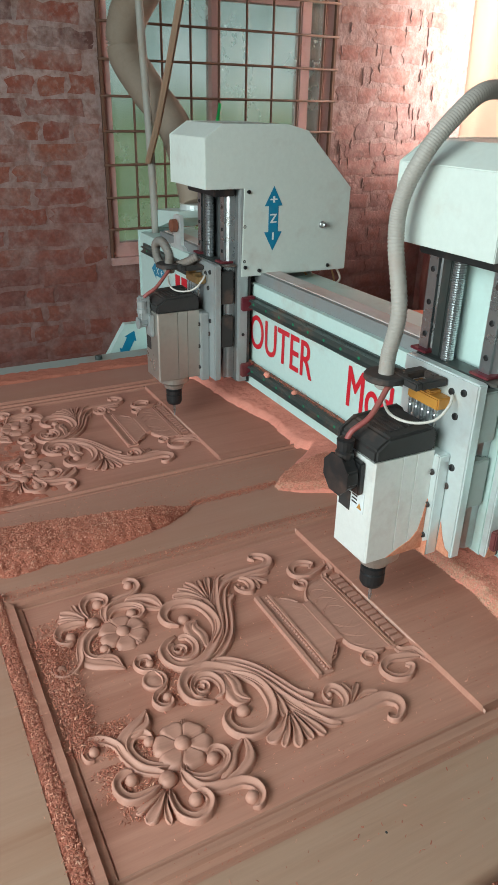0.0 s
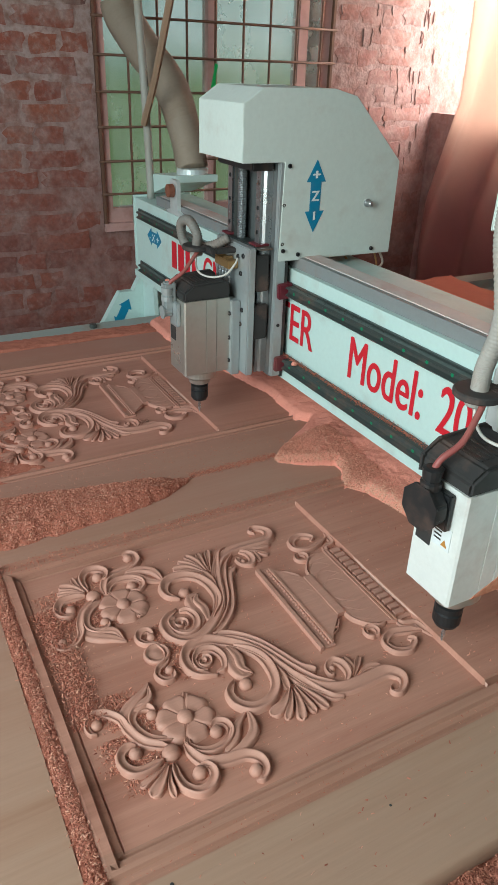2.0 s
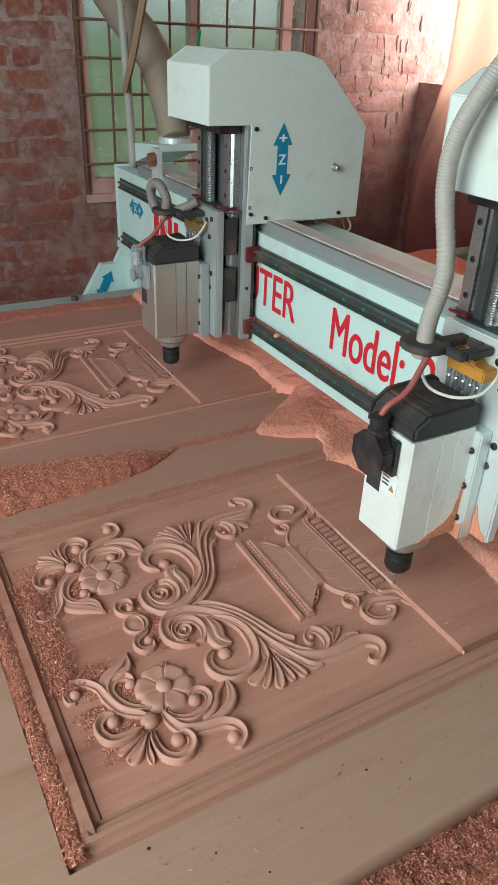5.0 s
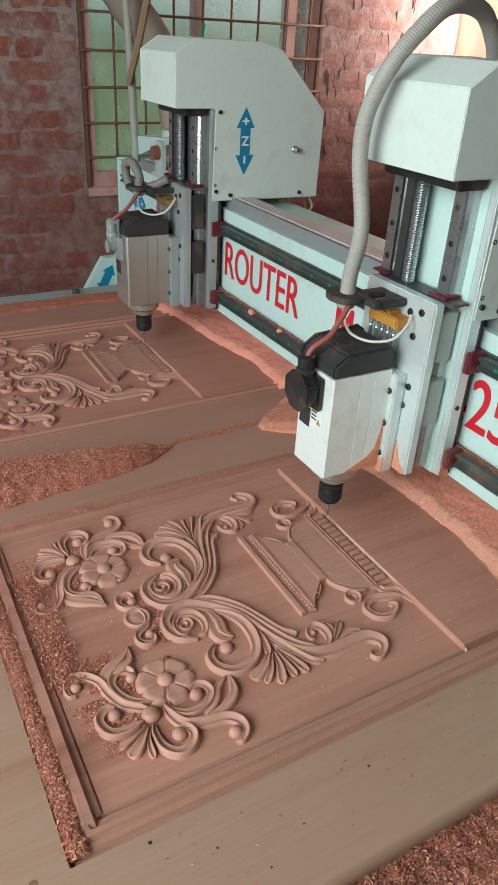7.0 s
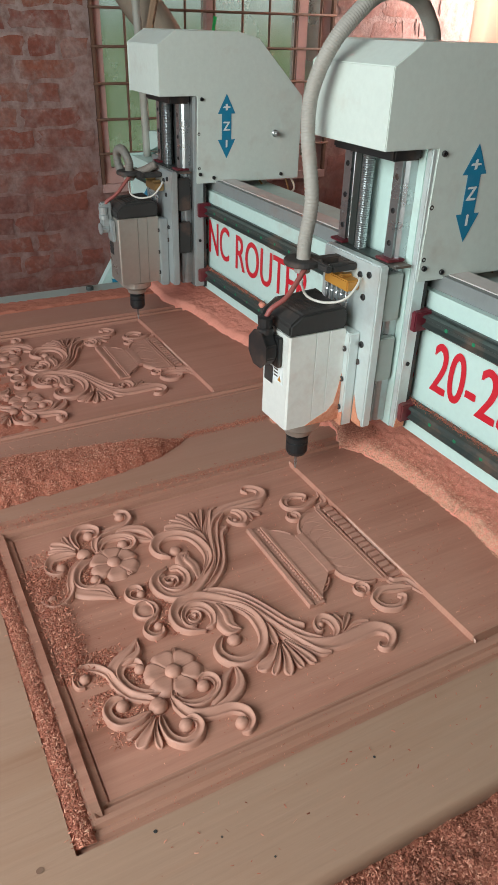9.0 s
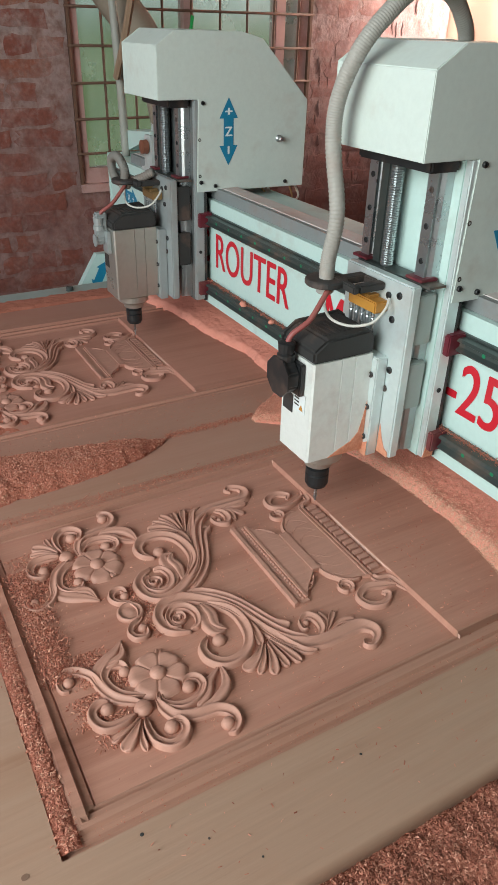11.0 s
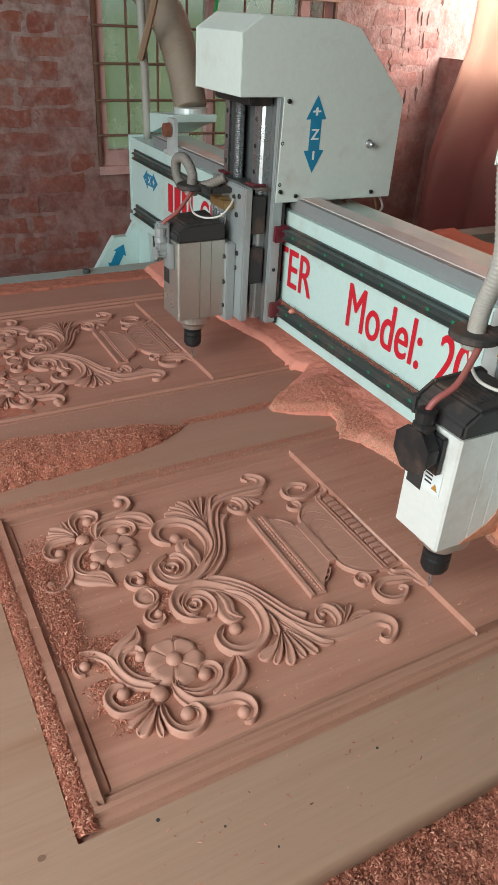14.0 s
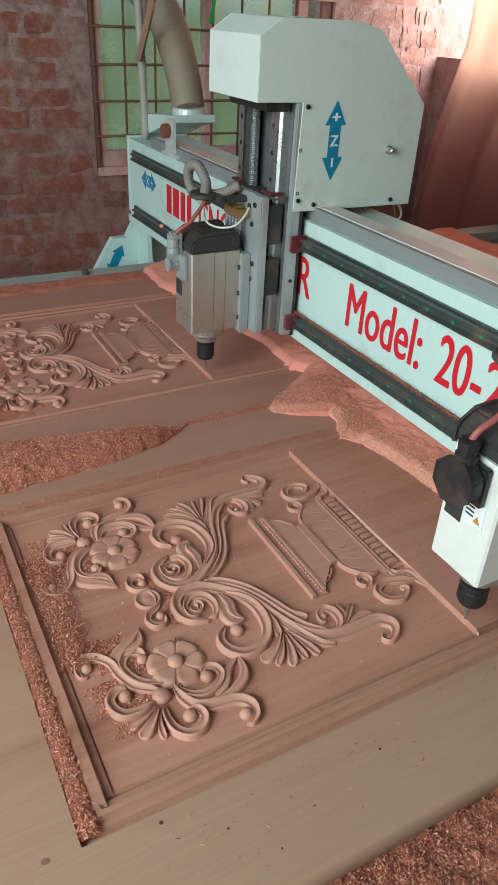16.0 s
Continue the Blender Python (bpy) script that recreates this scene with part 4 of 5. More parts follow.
    for x in (0.114, 0.245):
        H("wiper", shift(boxes((x - 0.017, x + 0.019, 0.0885, 0.121, 0.4130, 0.4175))), RED_SEAL, "dusty red rail wiper", plate, bevel=0.001)
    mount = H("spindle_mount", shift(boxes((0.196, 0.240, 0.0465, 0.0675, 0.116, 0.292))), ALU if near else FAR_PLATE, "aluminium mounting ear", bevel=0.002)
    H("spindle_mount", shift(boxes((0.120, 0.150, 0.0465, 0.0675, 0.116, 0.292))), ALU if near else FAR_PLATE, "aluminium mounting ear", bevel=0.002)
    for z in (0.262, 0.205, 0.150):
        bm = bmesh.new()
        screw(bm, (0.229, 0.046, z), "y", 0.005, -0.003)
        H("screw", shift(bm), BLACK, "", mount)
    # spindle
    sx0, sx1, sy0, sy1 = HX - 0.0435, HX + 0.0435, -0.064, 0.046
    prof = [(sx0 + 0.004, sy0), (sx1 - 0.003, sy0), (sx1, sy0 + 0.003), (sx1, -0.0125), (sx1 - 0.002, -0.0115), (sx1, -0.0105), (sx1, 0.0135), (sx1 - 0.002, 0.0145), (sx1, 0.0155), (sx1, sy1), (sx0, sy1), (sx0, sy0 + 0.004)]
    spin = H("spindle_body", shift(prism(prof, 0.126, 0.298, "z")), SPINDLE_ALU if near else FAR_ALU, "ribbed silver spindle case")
    cap = H("spindle_cap", shift(prism([(sy0 - 0.001, 0.2985), (sy0 - 0.001, 0.318), (sy0 + 0.022, 0.334), (sy1 - 0.01, 0.338), (sy1 + 0.001, 0.330), (sy1 + 0.001, 0.2985)], sx0 - 0.001, sx1 + 0.001)), BLACK_DUSTY, "dusty black fan cover", spin, bevel=0.004)
    # raised black bars; the slots' dark insides are put into the colour
    for i in range(7):
        H("vent_slot", shift(boxes((HX - 0.026, HX + 0.026, -0.036 + i * 0.0085, -0.0325 + i * 0.0085, 0.330, 0.3352 + 0.00043 * i))), BLACK, "", cap)
    H("name_plate", shift(boxes((HX - 0.034, HX - 0.006, sy0 - 0.0012, sy0 - 0.0003, 0.196, 0.228))), BLACK_DUSTY, "dark rating plate", spin)
    H("sticker", shift(boxes((HX - 0.004, HX + 0.028, sy0 - 0.0012, sy0 - 0.0003, 0.206, 0.240))), WHITE, "white sticker", spin) if near else None
    if near:
        for i in range(4):
            H("print_bar", shift(boxes((HX - 0.001, HX + 0.012, sy0 - 0.0016, sy0 - 0.0013, 0.234 - i * 0.006, 0.2365 - i * 0.006))), BLACK_DUSTY, "", spin)
        H("warning_mark", shift(prism([(HX + 0.013, 0.211), (HX + 0.024, 0.211), (HX + 0.0185, 0.221)], sy0 - 0.0018, sy0 - 0.0013, "y")), ORANGE, "yellow warning triangle", spin)
    H("nose", shift(lathe([(0.036, 0.126), (0.0395, 0.122), (0.0395, 0.108), (0.034, 0.104), (0.027, 0.099), (0.024, 0.089), (0.019, 0.087)], (HX, -0.009, 0), "z", 28)), FAR_ALU, "dusty bearing nose", spin, smooth=False)
    H("collet_nut", shift(lathe([(0.016, 0.088), (0.016, 0.083), (0.0205, 0.081), (0.0205, 0.072), (0.0180, 0.070), (0.0205, 0.068), (0.0205, 0.051), (0.017, 0.044), (0.007, 0.043)], (HX, -0.009, 0), "z", 24)), BLACK, "black collet nut", spin)
    H("cutter", shift(lathe([(0.003, 0.043), (0.003, 0.020), (0.0014, 0.009), (0.0005, 0.008)], (HX, -0.009, 0), "z", 10)), STEEL, "thin steel cutter", spin)
    # cable box and cables
    jm = BLACK if near else FAR_PLATE
    jx, jz, r = HX - 0.004, 0.268, 0.030 if near else 0.012
    jb = H("cable_box", shift(prism([(jx + r * math.cos(math.pi / 8 + i * math.pi / 4), jz + r * math.sin(math.pi / 8 + i * math.pi / 4)) for i in range(8)], sy0 - 0.034, sy0 - 0.010, "y")), jm, "octagonal cable box", spin, bevel=0.003)
    if not near:
        H("cable_bracket", shift(boxes((jx - 0.013, jx + 0.009, sy0 - 0.030, sy0 - 0.0005, 0.272, 0.334))), jm, "grey upright cable bracket", jb, bevel=0.004)
    H("box_base", shift(boxes((jx - 0.010, jx + 0.028, sy0 - 0.0105, sy0 - 0.0005, jz - 0.030, jz + 0.024))), jm, "", jb, bevel=0.002)
    H("cable_gland", shift(lathe([(0.014, 0.293), (0.014, 0.303), (0.011, 0.305), (0.012, 0.307), (0.0135, 0.322), (0.009, 0.324)], (jx, sy0 - 0.020, 0), "z", 14)), jm, "ribbed cable gland", jb)
    H("power_cable", shift(tube([(jx, sy0 - 0.02, 0.318), (jx + 0.003, sy0 - 0.012, 0.335), (jx + 0.006, -0.05, 0.352), (jx - 0.004, -0.022, 0.376), (jx - 0.014, 0.0, 0.396)], 0.0044, 24, 10)), CABLE_RED, "dull red power cable", smooth=True)
    # hose clamp, hose, manifold
    cl = H("hose_clamp", shift(lathe([(0.031, 0.392), (0.033, 0.394), (0.033, 0.400), (0.031, 0.402)], (0.152, 0.0, 0), "z", 24)), BLACK_DUSTY, "black hose clamp plate")
    for r in ((0.150, 0.168, 0.020, 0.0675), (0.196, 0.212, 0.020, 0.0675), (0.150, 0.212, 0.0085, 0.0195), (0.1685, 0.1955, 0.058, 0.067)):
        H("clamp_arm", shift(boxes((*r, 0.391, 0.403))), BLACK_DUSTY, "", cl, bevel=0.002)
    H("collar", shift(lathe([(0.012, 0.378), (0.014, 0.380), (0.014, 0.391), (0.012, 0.3915)], (0.150, 0.0, 0), "z", 16)), HOSE, "", cl)
    mani = H("oil_manifold", shift(boxes((0.156, 0.224, 0.042, 0.0675, 0.360, 0.378), (0.156, 0.166, 0.040, 0.0675, 0.378, 0.386), (0.192, 0.204, 0.044, 0.066, 0.378, 0.383))), ORANGE if near else BRASS, "orange oil manifold" if near else "brass oil manifold", bevel=0.002)
    for i in range(5):
        x = 0.160 + i * 0.0125
        H("nozzle", shift(lathe([(0.0042, 0.360), (0.0042, 0.351), (0.0026, 0.349), (0.0034, 0.347), (0.0034, 0.336), (0.0016, 0.326)], (x, 0.048 + 0.001 * i, 0), "z", 10)), STEEL, "steel nozzle", mani)
    H("signal_cable", shift(tube([(0.150, 0.0, 0.385), (0.160, -0.006, 0.364), (0.182, -0.008, 0.348), (0.212, 0.006, 0.344), (0.234, 0.030, 0.352), (0.238, 0.050, 0.372), (0.230, 0.062, 0.384)], 0.0023, 40, 8)), CABLE_WHITE, "white looped cable", smooth=True)
    if near:
        H("hose", shift(tube([(0.152, 0.0, 0.398), (0.153, 0.0, 0.43), (0.165, 0.0, 0.500), (0.142, 0.0, 0.591), (0.146, 0.0, 0.649), (0.168, 0.01, 0.704), (0.178, 0.04, 0.745), (0.176, 0.09, 0.778), (0.150, 0.17, 0.775), (0.134, 0.22, 0.740), (0.124, 0.24, 0.712)], 0.0110, 462, 14, 0.0010, 3)), HOSE, "grey corrugated hose", smooth=True)
    else:
        H("hose", shift(tube([(0.152, 0.0, 0.398), (0.158, -0.002, 0.425), (0.130, -0.008, 0.450), (0.092, -0.010, 0.438), (0.088, -0.006, 0.404), (0.120, 0.0, 0.388), (0.165, 0.03, 0.400), (0.19, 0.06, 0.42)], 0.0098, 150, 12, 0.0016, 3)), FAR_HOSE, "short curled grey hose", smooth=True)
    # carriage blocks on the beam's rails
    car = H("carriage_plate", shift(boxes((0.092, 0.284, 0.1505, 0.158, 0.112, 0.38))), BLACK_DUSTY, "dark carriage plate")
    for z in (0.3185, 0.148):
        for x0 in (0.268, 0.074):
            H("end_seal", shift(boxes((x0, x0 + 0.030, 0.132, 0.166, z - 0.017, z + 0.017))), RED_SEAL, "red end seal", car, bevel=0.002)
    for pts, r in (([(0.26, 0.42, 0.385), (0.262, 0.435, 0.345), (0.24, 0.39, 0.325), (0.22, 0.36, 0.38)], 0.003), ([(0.27, 0.40, 0.385), (0.272, 0.41, 0.34), (0.25, 0.37, 0.335), (0.24, 0.33, 0.38)], 0.0025)):
        H("loose_wire", shift(tube(pts, r, 20, 7)), CABLE_WHITE if r > 0.0026 else BRASS, "", hous, smooth=True)
    return head


near_head, far_head = make_head(True), make_head(False)
HEAD_ROWS = [(0.0, 0.0767), (0.5, 0.1323), (1.0, 0.1822), (1.5, 0.2215), (2.0, 0.2509), (2.5, 0.3052), (3.0, 0.3537), (3.2, 0.3562), (3.5, 0.3348), (4.0, 0.2831), (4.2, 0.2634), (5.2, 0.172), (6.3, 0.079), (6.5, 0.058), (7.0, 0.0), (7.5, -0.029), (8.0, -0.060), (8.5, -0.101),
             (8.7, -0.118), (9.1, -0.148), (9.45, -0.155), (9.8, -0.138), (10.3, -0.080), (10.8, -0.025), (11.0, -0.018), (11.5, 0.010), (12.0, 0.065), (12.5, 0.123), (13.0, 0.182), (13.5, 0.214), (14.0, 0.242), (14.5, 0.269), (15.0, 0.325), (15.5, 0.356), (16.0, 0.316)]


def motions():
    for head, off in ((near_head, 0.0), (far_head, -D)):
        walk(head, [(t, pose(HX + off + dx, 0, TZ)) for t, dx in HEAD_ROWS])


# ---- suction duct and poles by the beam's far end ----
duct = thing("suction_duct", (0, 0, TZ), "dusty beige corrugated suction hose hanging over the gantry's end", "hose")
part("duct_hose", tube([(-1.42, 0.34, 1.27), (-1.53, 0.31, 1.13), (-1.675, 0.285, 1.02), (-1.715, 0.285, 0.915), (-1.56, 0.30, 0.80), (-1.345, 0.31, 0.69), (-1.225, 0.31, 0.56), (-1.175, 0.31, 0.465)], 0.038, 180, 20, 0.013, 2, (1.3, 1.32, 1.32, 1.28, 1.2, 1.1, 1.0, 1.0)), DUCT, duct, smooth=True)
part("duct_collar", lathe([(0.048, 0.440), (0.050, 0.445), (0.050, 0.466), (0.047, 0.468)], (-1.175, 0.31, 0), "z", 24), ALU, duct, "grey duct collar")
part("duct_bracket", prism([(-1.345, 0.377), (-1.345, 0.432), (-1.26, 0.440), (-1.10, 0.455), (-1.10, 0.435), (-1.16, 0.420), (-1.30, 0.377)], YB + 0.05, YB + 0.19, "y"), PAINT, duct, "white duct bracket", bevel=0.002)
pole = part("support_pole", tube([(-1.295, 0.215, 0.362), (-1.305, 0.215, 0.52), (-1.325, 0.215, 0.71), (-1.37, 0.217, 1.02), (-1.40, 0.22, 1.45)], 0.0125, 30, 8), GALVANISED, None, smooth=True)
pole.location.z = TZ
tagged(pole, "upright grey pole standing on the gantry's end", "pole")
stick = part("wooden_stick", tube([(-1.285, 0.195, 0.585), (-1.18, 0.197, 0.72), (-1.02, 0.20, 0.98), (-0.86, 0.205, 1.30)], 0.0105, 14, 6), BAMBOO, None)
stick.location.z = TZ
tagged(stick, "slanting wooden stick tied to the grey pole", "stick")


# ---- sawdust and shavings ----
def sheet(name, x0, x1, y0, y1, nx, ny, height, mat, label, keep=None):
    """A drift of sawdust: a fine grid with height(x, y); keep(x, y) cuts its outline."""
    xs, ys = np.linspace(x0, x1, nx), np.linspace(y0, y1, ny)
    verts = [(x, y, height(x, y)) for x in xs for y in ys]
    ok = [keep is None or keep(x, y) for x in xs for y in ys]
    faces = [(i * ny + j, (i + 1) * ny + j, (i + 1) * ny + j + 1, i * ny + j + 1) for i in range(nx - 1) for j in range(ny - 1)
             if ok[i * ny + j] or ok[(i + 1) * ny + j] or ok[(i + 1) * ny + j + 1] or ok[i * ny + j + 1]]
    me = bpy.data.meshes.new(name)
    me.from_pydata(verts, [], faces)
    me.materials.append(mat)
    for p in me.polygons:
        p.use_smooth = True
    bm = bmesh.new()
    bm.from_mesh(me)
    bmesh.ops.delete(bm, geom=[v for v in bm.verts if not v.link_faces], context="VERTS")
    bmesh.ops.recalc_face_normals(bm, faces=bm.faces)
    bm.to_mesh(me)
    bm.free()
    ob = new(name, me)
    ob.location.z = TZ
    return tagged(ob, label, "sawdust", kind="stuff")


def rough(x, y, f, a):
    return a * noise.noise(Vector((x * f, y * f, 0.7))) + 0.5 * a * noise.noise(Vector((x * f * 2.7, y * f * 2.7, 3.1)))


def flakes(name, count, place, size, mat, label, rng):
    """Loose curled chips of wood; place(rng) gives a spot on the heap."""
    verts, faces = [], []
    for _ in range(int(count * 1.35)):
        x, y, z = place(rng)
        s = size * rng.uniform(0.5, 1.5)
        m = Euler((rng.uniform(-0.8, 0.8), rng.uniform(-0.8, 0.8), rng.uniform(0, 6.28))).to_matrix()
        w, c = s * rng.uniform(0.14, 0.34), s * rng.uniform(0.1, 0.45)
        k = len(verts)
        for a, b in ((-1, 0), (-0.35, 1), (0.35, 1), (1, 0.1)):
            for e in (-1, 1):
                p = m @ Vector((a * s, e * w, b * c))
                verts.append((x + p.x, y + p.y, z + p.z + s * 0.3))
        faces += [(k, k + 1, k + 3, k + 2), (k + 2, k + 3, k + 5, k + 4), (k + 4, k + 5, k + 7, k + 6)]
    me = bpy.data.meshes.new(name)
    me.from_pydata(verts, [], faces)
    me.materials.append(mat)
    ob = new(name, me)
    ob.location.z = TZ
    return tagged(ob, label, "shavings", kind="stuff")


TONES = [(0.0, (0.33, 0.092, 0.054)), (0.4, (0.49, 0.160, 0.100)), (0.8, (0.60, 0.235, 0.155)), (1.0, (0.70, 0.37, 0.26))]


def chip_material(name="wood_chips", tones=TONES):
    m, t, b = material(name, (0.5, 0.22, 0.14), 0.8)
    geo = t.nodes.new("ShaderNodeNewGeometry")
    col = ramp(t, geo.outputs["Random Per Island"], tones)
    t.links.new(col, b.inputs["Base Color"])
    return m


CHIPS = chip_material()
# darker twin of wood_chips, coloured for the spill's shade
SPILL_CHIPS = chip_material("shaded_wood_chips", [(0.0, (0.20, 0.060, 0.036)), (0.4, (0.33, 0.105, 0.064)), (0.75, (0.46, 0.172, 0.110)), (1.0, (0.68, 0.34, 0.235))])
FRESH_CHIPS = chip_material("fresh_wood_chips", [(0.0, (0.27, 0.076, 0.046)), (0.40, (0.48, 0.160, 0.100)), (0.80, (0.62, 0.255, 0.170)), (1.0, (0.76, 0.44, 0.31))])
POINT_CHIPS = chip_material("coarse_grains", [(0.0, (0.44, 0.15, 0.09)), (0.4, (0.56, 0.205, 0.135)), (0.8, (0.66, 0.285, 0.195)), (1.0, (0.76, 0.43, 0.30))])
BANK_CHIPS = chip_material("sawdust_grains", [(0.0, (0.46, 0.155, 0.095)), (0.4, (0.60, 0.230, 0.150)), (0.8, (0.72, 0.330, 0.225)), (1.0, (0.80, 0.46, 0.32))])
rng = random.Random(5)

# heap lying on the margin between the two slabs
HEAP_Y = [-1.3, -0.8, -0.52, -0.4, -0.3, -0.22, -0.165, -0.15]
HEAP_NEAR = [-0.077, -0.077, -0.077, -0.086, -0.095, -0.116, -0.146, -0.162]
HEAP_FAR = [-0.243, -0.243, -0.243, -0.22, -0.195, -0.175, -0.164, -0.165]


def heap(x, y):
    a, b = np.interp(y, HEAP_Y, HEAP_FAR), np.interp(y, HEAP_Y, HEAP_NEAR)
    if b - a < 1e-6:
        return -0.0135
    u = (x - a) / (b - a) + rough(x, y, 30, 0.05)
    if u <= 0 or u >= 1:
        return -0.0135
    return 0.026 * min(1.0, 3.5 * u, 4.5 * (1 - u)) ** 0.7 * min(1, (b - a) / 0.08) + rough(x, y, 60, 0.003)


sheet("sawdust_heap", -0.32, 0.0, -1.3, -0.14, 110, 300, heap, SHAVINGS, "heap of coarse reddish wood shavings on the slabs")


def on_heap(r):
    while True:
        x, y = r.uniform(-0.30, -0.02), -0.14 - 0.75 * r.random()
        z = heap(x, y)
        if z > -0.001:
            return x, y, z - 0.001


flakes("wood_shavings", 46000, on_heap, 0.0021, FRESH_CHIPS, "coarse curled reddish shavings on the heap", rng)

# drift along the gantry, over both slabs, running on behind the beam
EDGE_X = [-1.12, -1.02, -0.95, -0.88, -0.812, -0.668, -0.543, -0.475, -0.352, -0.311, -0.279, -0.217, -0.174, -0.158, -0.141, -0.107, -0.078, -0.05, -0.024, 0.007, 0.041, 0.107, 0.152, 0.232, 0.318, 0.428, 0.466, 0.70]
EDGE_Y = [0.122, 0.121, 0.117, 0.143, 0.160, 0.166, 0.186, 0.204, 0.194, 0.193, 0.212, 0.129, 0.064, 0.046, 0.046, 0.091, 0.152, 0.150, 0.135, 0.121, 0.146, 0.160, 0.166, 0.170, 0.172, 0.152, 0.142, 0.14]


def drift(x, y):
    d = y - np.interp(x, EDGE_X, EDGE_Y) + rough(x, y, 24, 0.004) + rough(x, y, 110, 0.0015)
    if d < 0:
        return -0.0135
    lip = 0.016 * min(1, d / 0.012) ** 0.6
    return lip + 0.022 * min(1, d / 0.12) + rough(x, y, 10, 0.003) + rough(x, y, 45, 0.0022) + rough(x, y, 130, 0.0014) + 0.010 * math.exp(-((x + 0.11) / 0.07) ** 2 - ((y - 0.15) / 0.06) ** 2)


sheet("sawdust_drift", -1.11, 0.69, 0.04, 0.36, 420, 90, drift, DUST, "bank of fine pink sawdust pushed up along the gantry")
sheet("sawdust_bed", -1.11, 0.69, 0.355, 1.42, 120, 70, lambda x, y: 0.034 + rough(x, y, 9, 0.008) + rough(x, y, 30, 0.003), DUST, "fine pink sawdust lying behind the gantry")


def on_lip(r):
    x = r.uniform(-0.16, 0.69)
    y = float(np.interp(x, EDGE_X, EDGE_Y)) + abs(r.gauss(0, 0.014)) - 0.003
    return x, y + 0.002, max(0.0, drift(x, y + 0.002)) - 0.001


flakes("pale_sawdust", 26000, on_lip, 0.0014, PALE_DUST, "pale fresh sawdust along the edge of the bank", rng)


def on_bank(r):
    x = r.uniform(-0.16, 0.45)
    y = float(np.interp(x, EDGE_X, EDGE_Y)) + 0.020 + abs(r.gauss(0, 0.03))
    return x, y, drift(x, y) - 0.001


flakes("sawdust_grains", 24000, on_bank, 0.0014, BANK_CHIPS, "loose sawdust grains on the bank", rng)


def on_point(r):
    while True:
        x, y = r.uniform(-0.20, 0.03), r.uniform(0.05, 0.20)
        z = drift(x, y)
        if z > 0.003:
            return x, y, z - 0.001


flakes("sawdust_grains", 16000, on_point, 0.0019, POINT_CHIPS, "coarse grains on the pointed heap by the joint", rng)

# strip along the far side of the table
sheet("sawdust_strip", -1.118, -1.00, -1.6, 0.12, 26, 200, lambda x, y: (-0.003 if x > -1.045 + rough(0, y, 22, 0.014) else 0.003 + rough(x, y, 90, 0.004)), SHAVINGS, "line of pink sawdust between far slab and table rail")


# dust and chips caught in the groove of each panel frame and beside the near slab
def groove(x, y):
    return -0.0012 + rough(x, y, 60, 0.003)


for off, lab in ((0.0, "shavings packed in the near slab's outer groove"), (-D, "shavings packed in the far slab's outer groove")):
    g = sheet("groove_shavings", -0.04, 0.556, -0.5812, -0.5575, 220, 12, groove, SHAVINGS, lab)
    g.location.x = off
    f = flakes("groove_chips", 9000, lambda r: (r.uniform(-0.04, 0.556), r.gauss(-0.569, 0.0045), abs(r.gauss(0, 0.0012))), 0.0018, FRESH_CHIPS, lab, rng)
    f.location.x = off

INNER = [(0.10, 0.34, -0.515, 0.012, 2200, 0.004), (0.06, 0.16, -0.47, 0.03, 900, 0.0), (0.30, 0.36, -0.475, 0.014, 300, 0.0), (0.20, 0.32, -0.36, 0.012, 260, 0.0), (0.37, 0.42, -0.495, 0.012, 260, 0.0), (0.35, 0.38, -0.435, 0.010, 200, 0.0), (0.13, 0.17, -0.43, 0.012, 260, 0.0), (0.41, 0.46, -0.475, 0.015, 160, 0.0)]
for a, b, y, s, n, up in INNER:
    f = flakes("inner_chips", n * 2, lambda r: (r.uniform(a, b), r.gauss(y, s), -0.010 + abs(r.gauss(0, up)) + 0.0005), 0.0018, FRESH_CHIPS, "reddish chips caught among the carving", rng)


def edge_bed(x, y):
    return -0.024 + 0.018 * min(1.0, max(0.0, (x - 0.70) / 0.05)) + rough(x, y, 14, 0.007) + rough(x, y, 70, 0.004)


sheet("spilled_shavings", 0.694, 1.05, -1.4, 0.9, 130, 420, edge_bed, SHADED_SHAVINGS, "coarse shavings in shaded colours spilled beside the near slab")


def on_spill(r):
    x, y = r.uniform(0.696, 0.93), r.uniform(-0.62, 0.20)
    return x, y, edge_bed(x, y) - 0.001


flakes("spilled_chips", 92000, on_spill, 0.0022, SPILL_CHIPS, "curled chips on the spilled shavings", rng)


def sprinkle_panel(r):
    return r.uniform(0.02, 0.50), r.uniform(-0.50, -0.01), -0.0102


flakes("scattered_grains", 120, lambda r: (r.uniform(0.57, 0.68), r.uniform(-0.7, 0.15), 0.0), 0.0018, CHIPS, "a few chips on the slab's margin", rng)
flakes("scattered_grains", 500, lambda r: (r.uniform(0.02, 0.68), r.uniform(0.01, 0.14), 0.0), 0.0016, CHIPS, "a few chips on the uncut wood", rng)
flakes("scattered_grains", 1300, sprinkle_panel, 0.0015, POINT_CHIPS, "fine chips over the carved ground", rng)
flakes("scattered_grains", 1500, lambda r: (r.gauss(-0.025, 0.010), r.uniform(-0.7, 0.10), 0.0), 0.0016, CHIPS, "chips along the panel's frame line", rng)
flakes("scattered_grains", 1400, lambda r: (r.gauss(-0.172, 0.006), r.uniform(-0.15, 0.06), 0.0), 0.0018, CHIPS, "chips along the joint of the slabs", rng)
flakes("scattered_grains", 420, lambda r: (r.uniform(0.53, 0.565), r.uniform(-0.56, 0.12), -0.003), 0.0010, CHIPS, "chips along the frame moulding", rng)
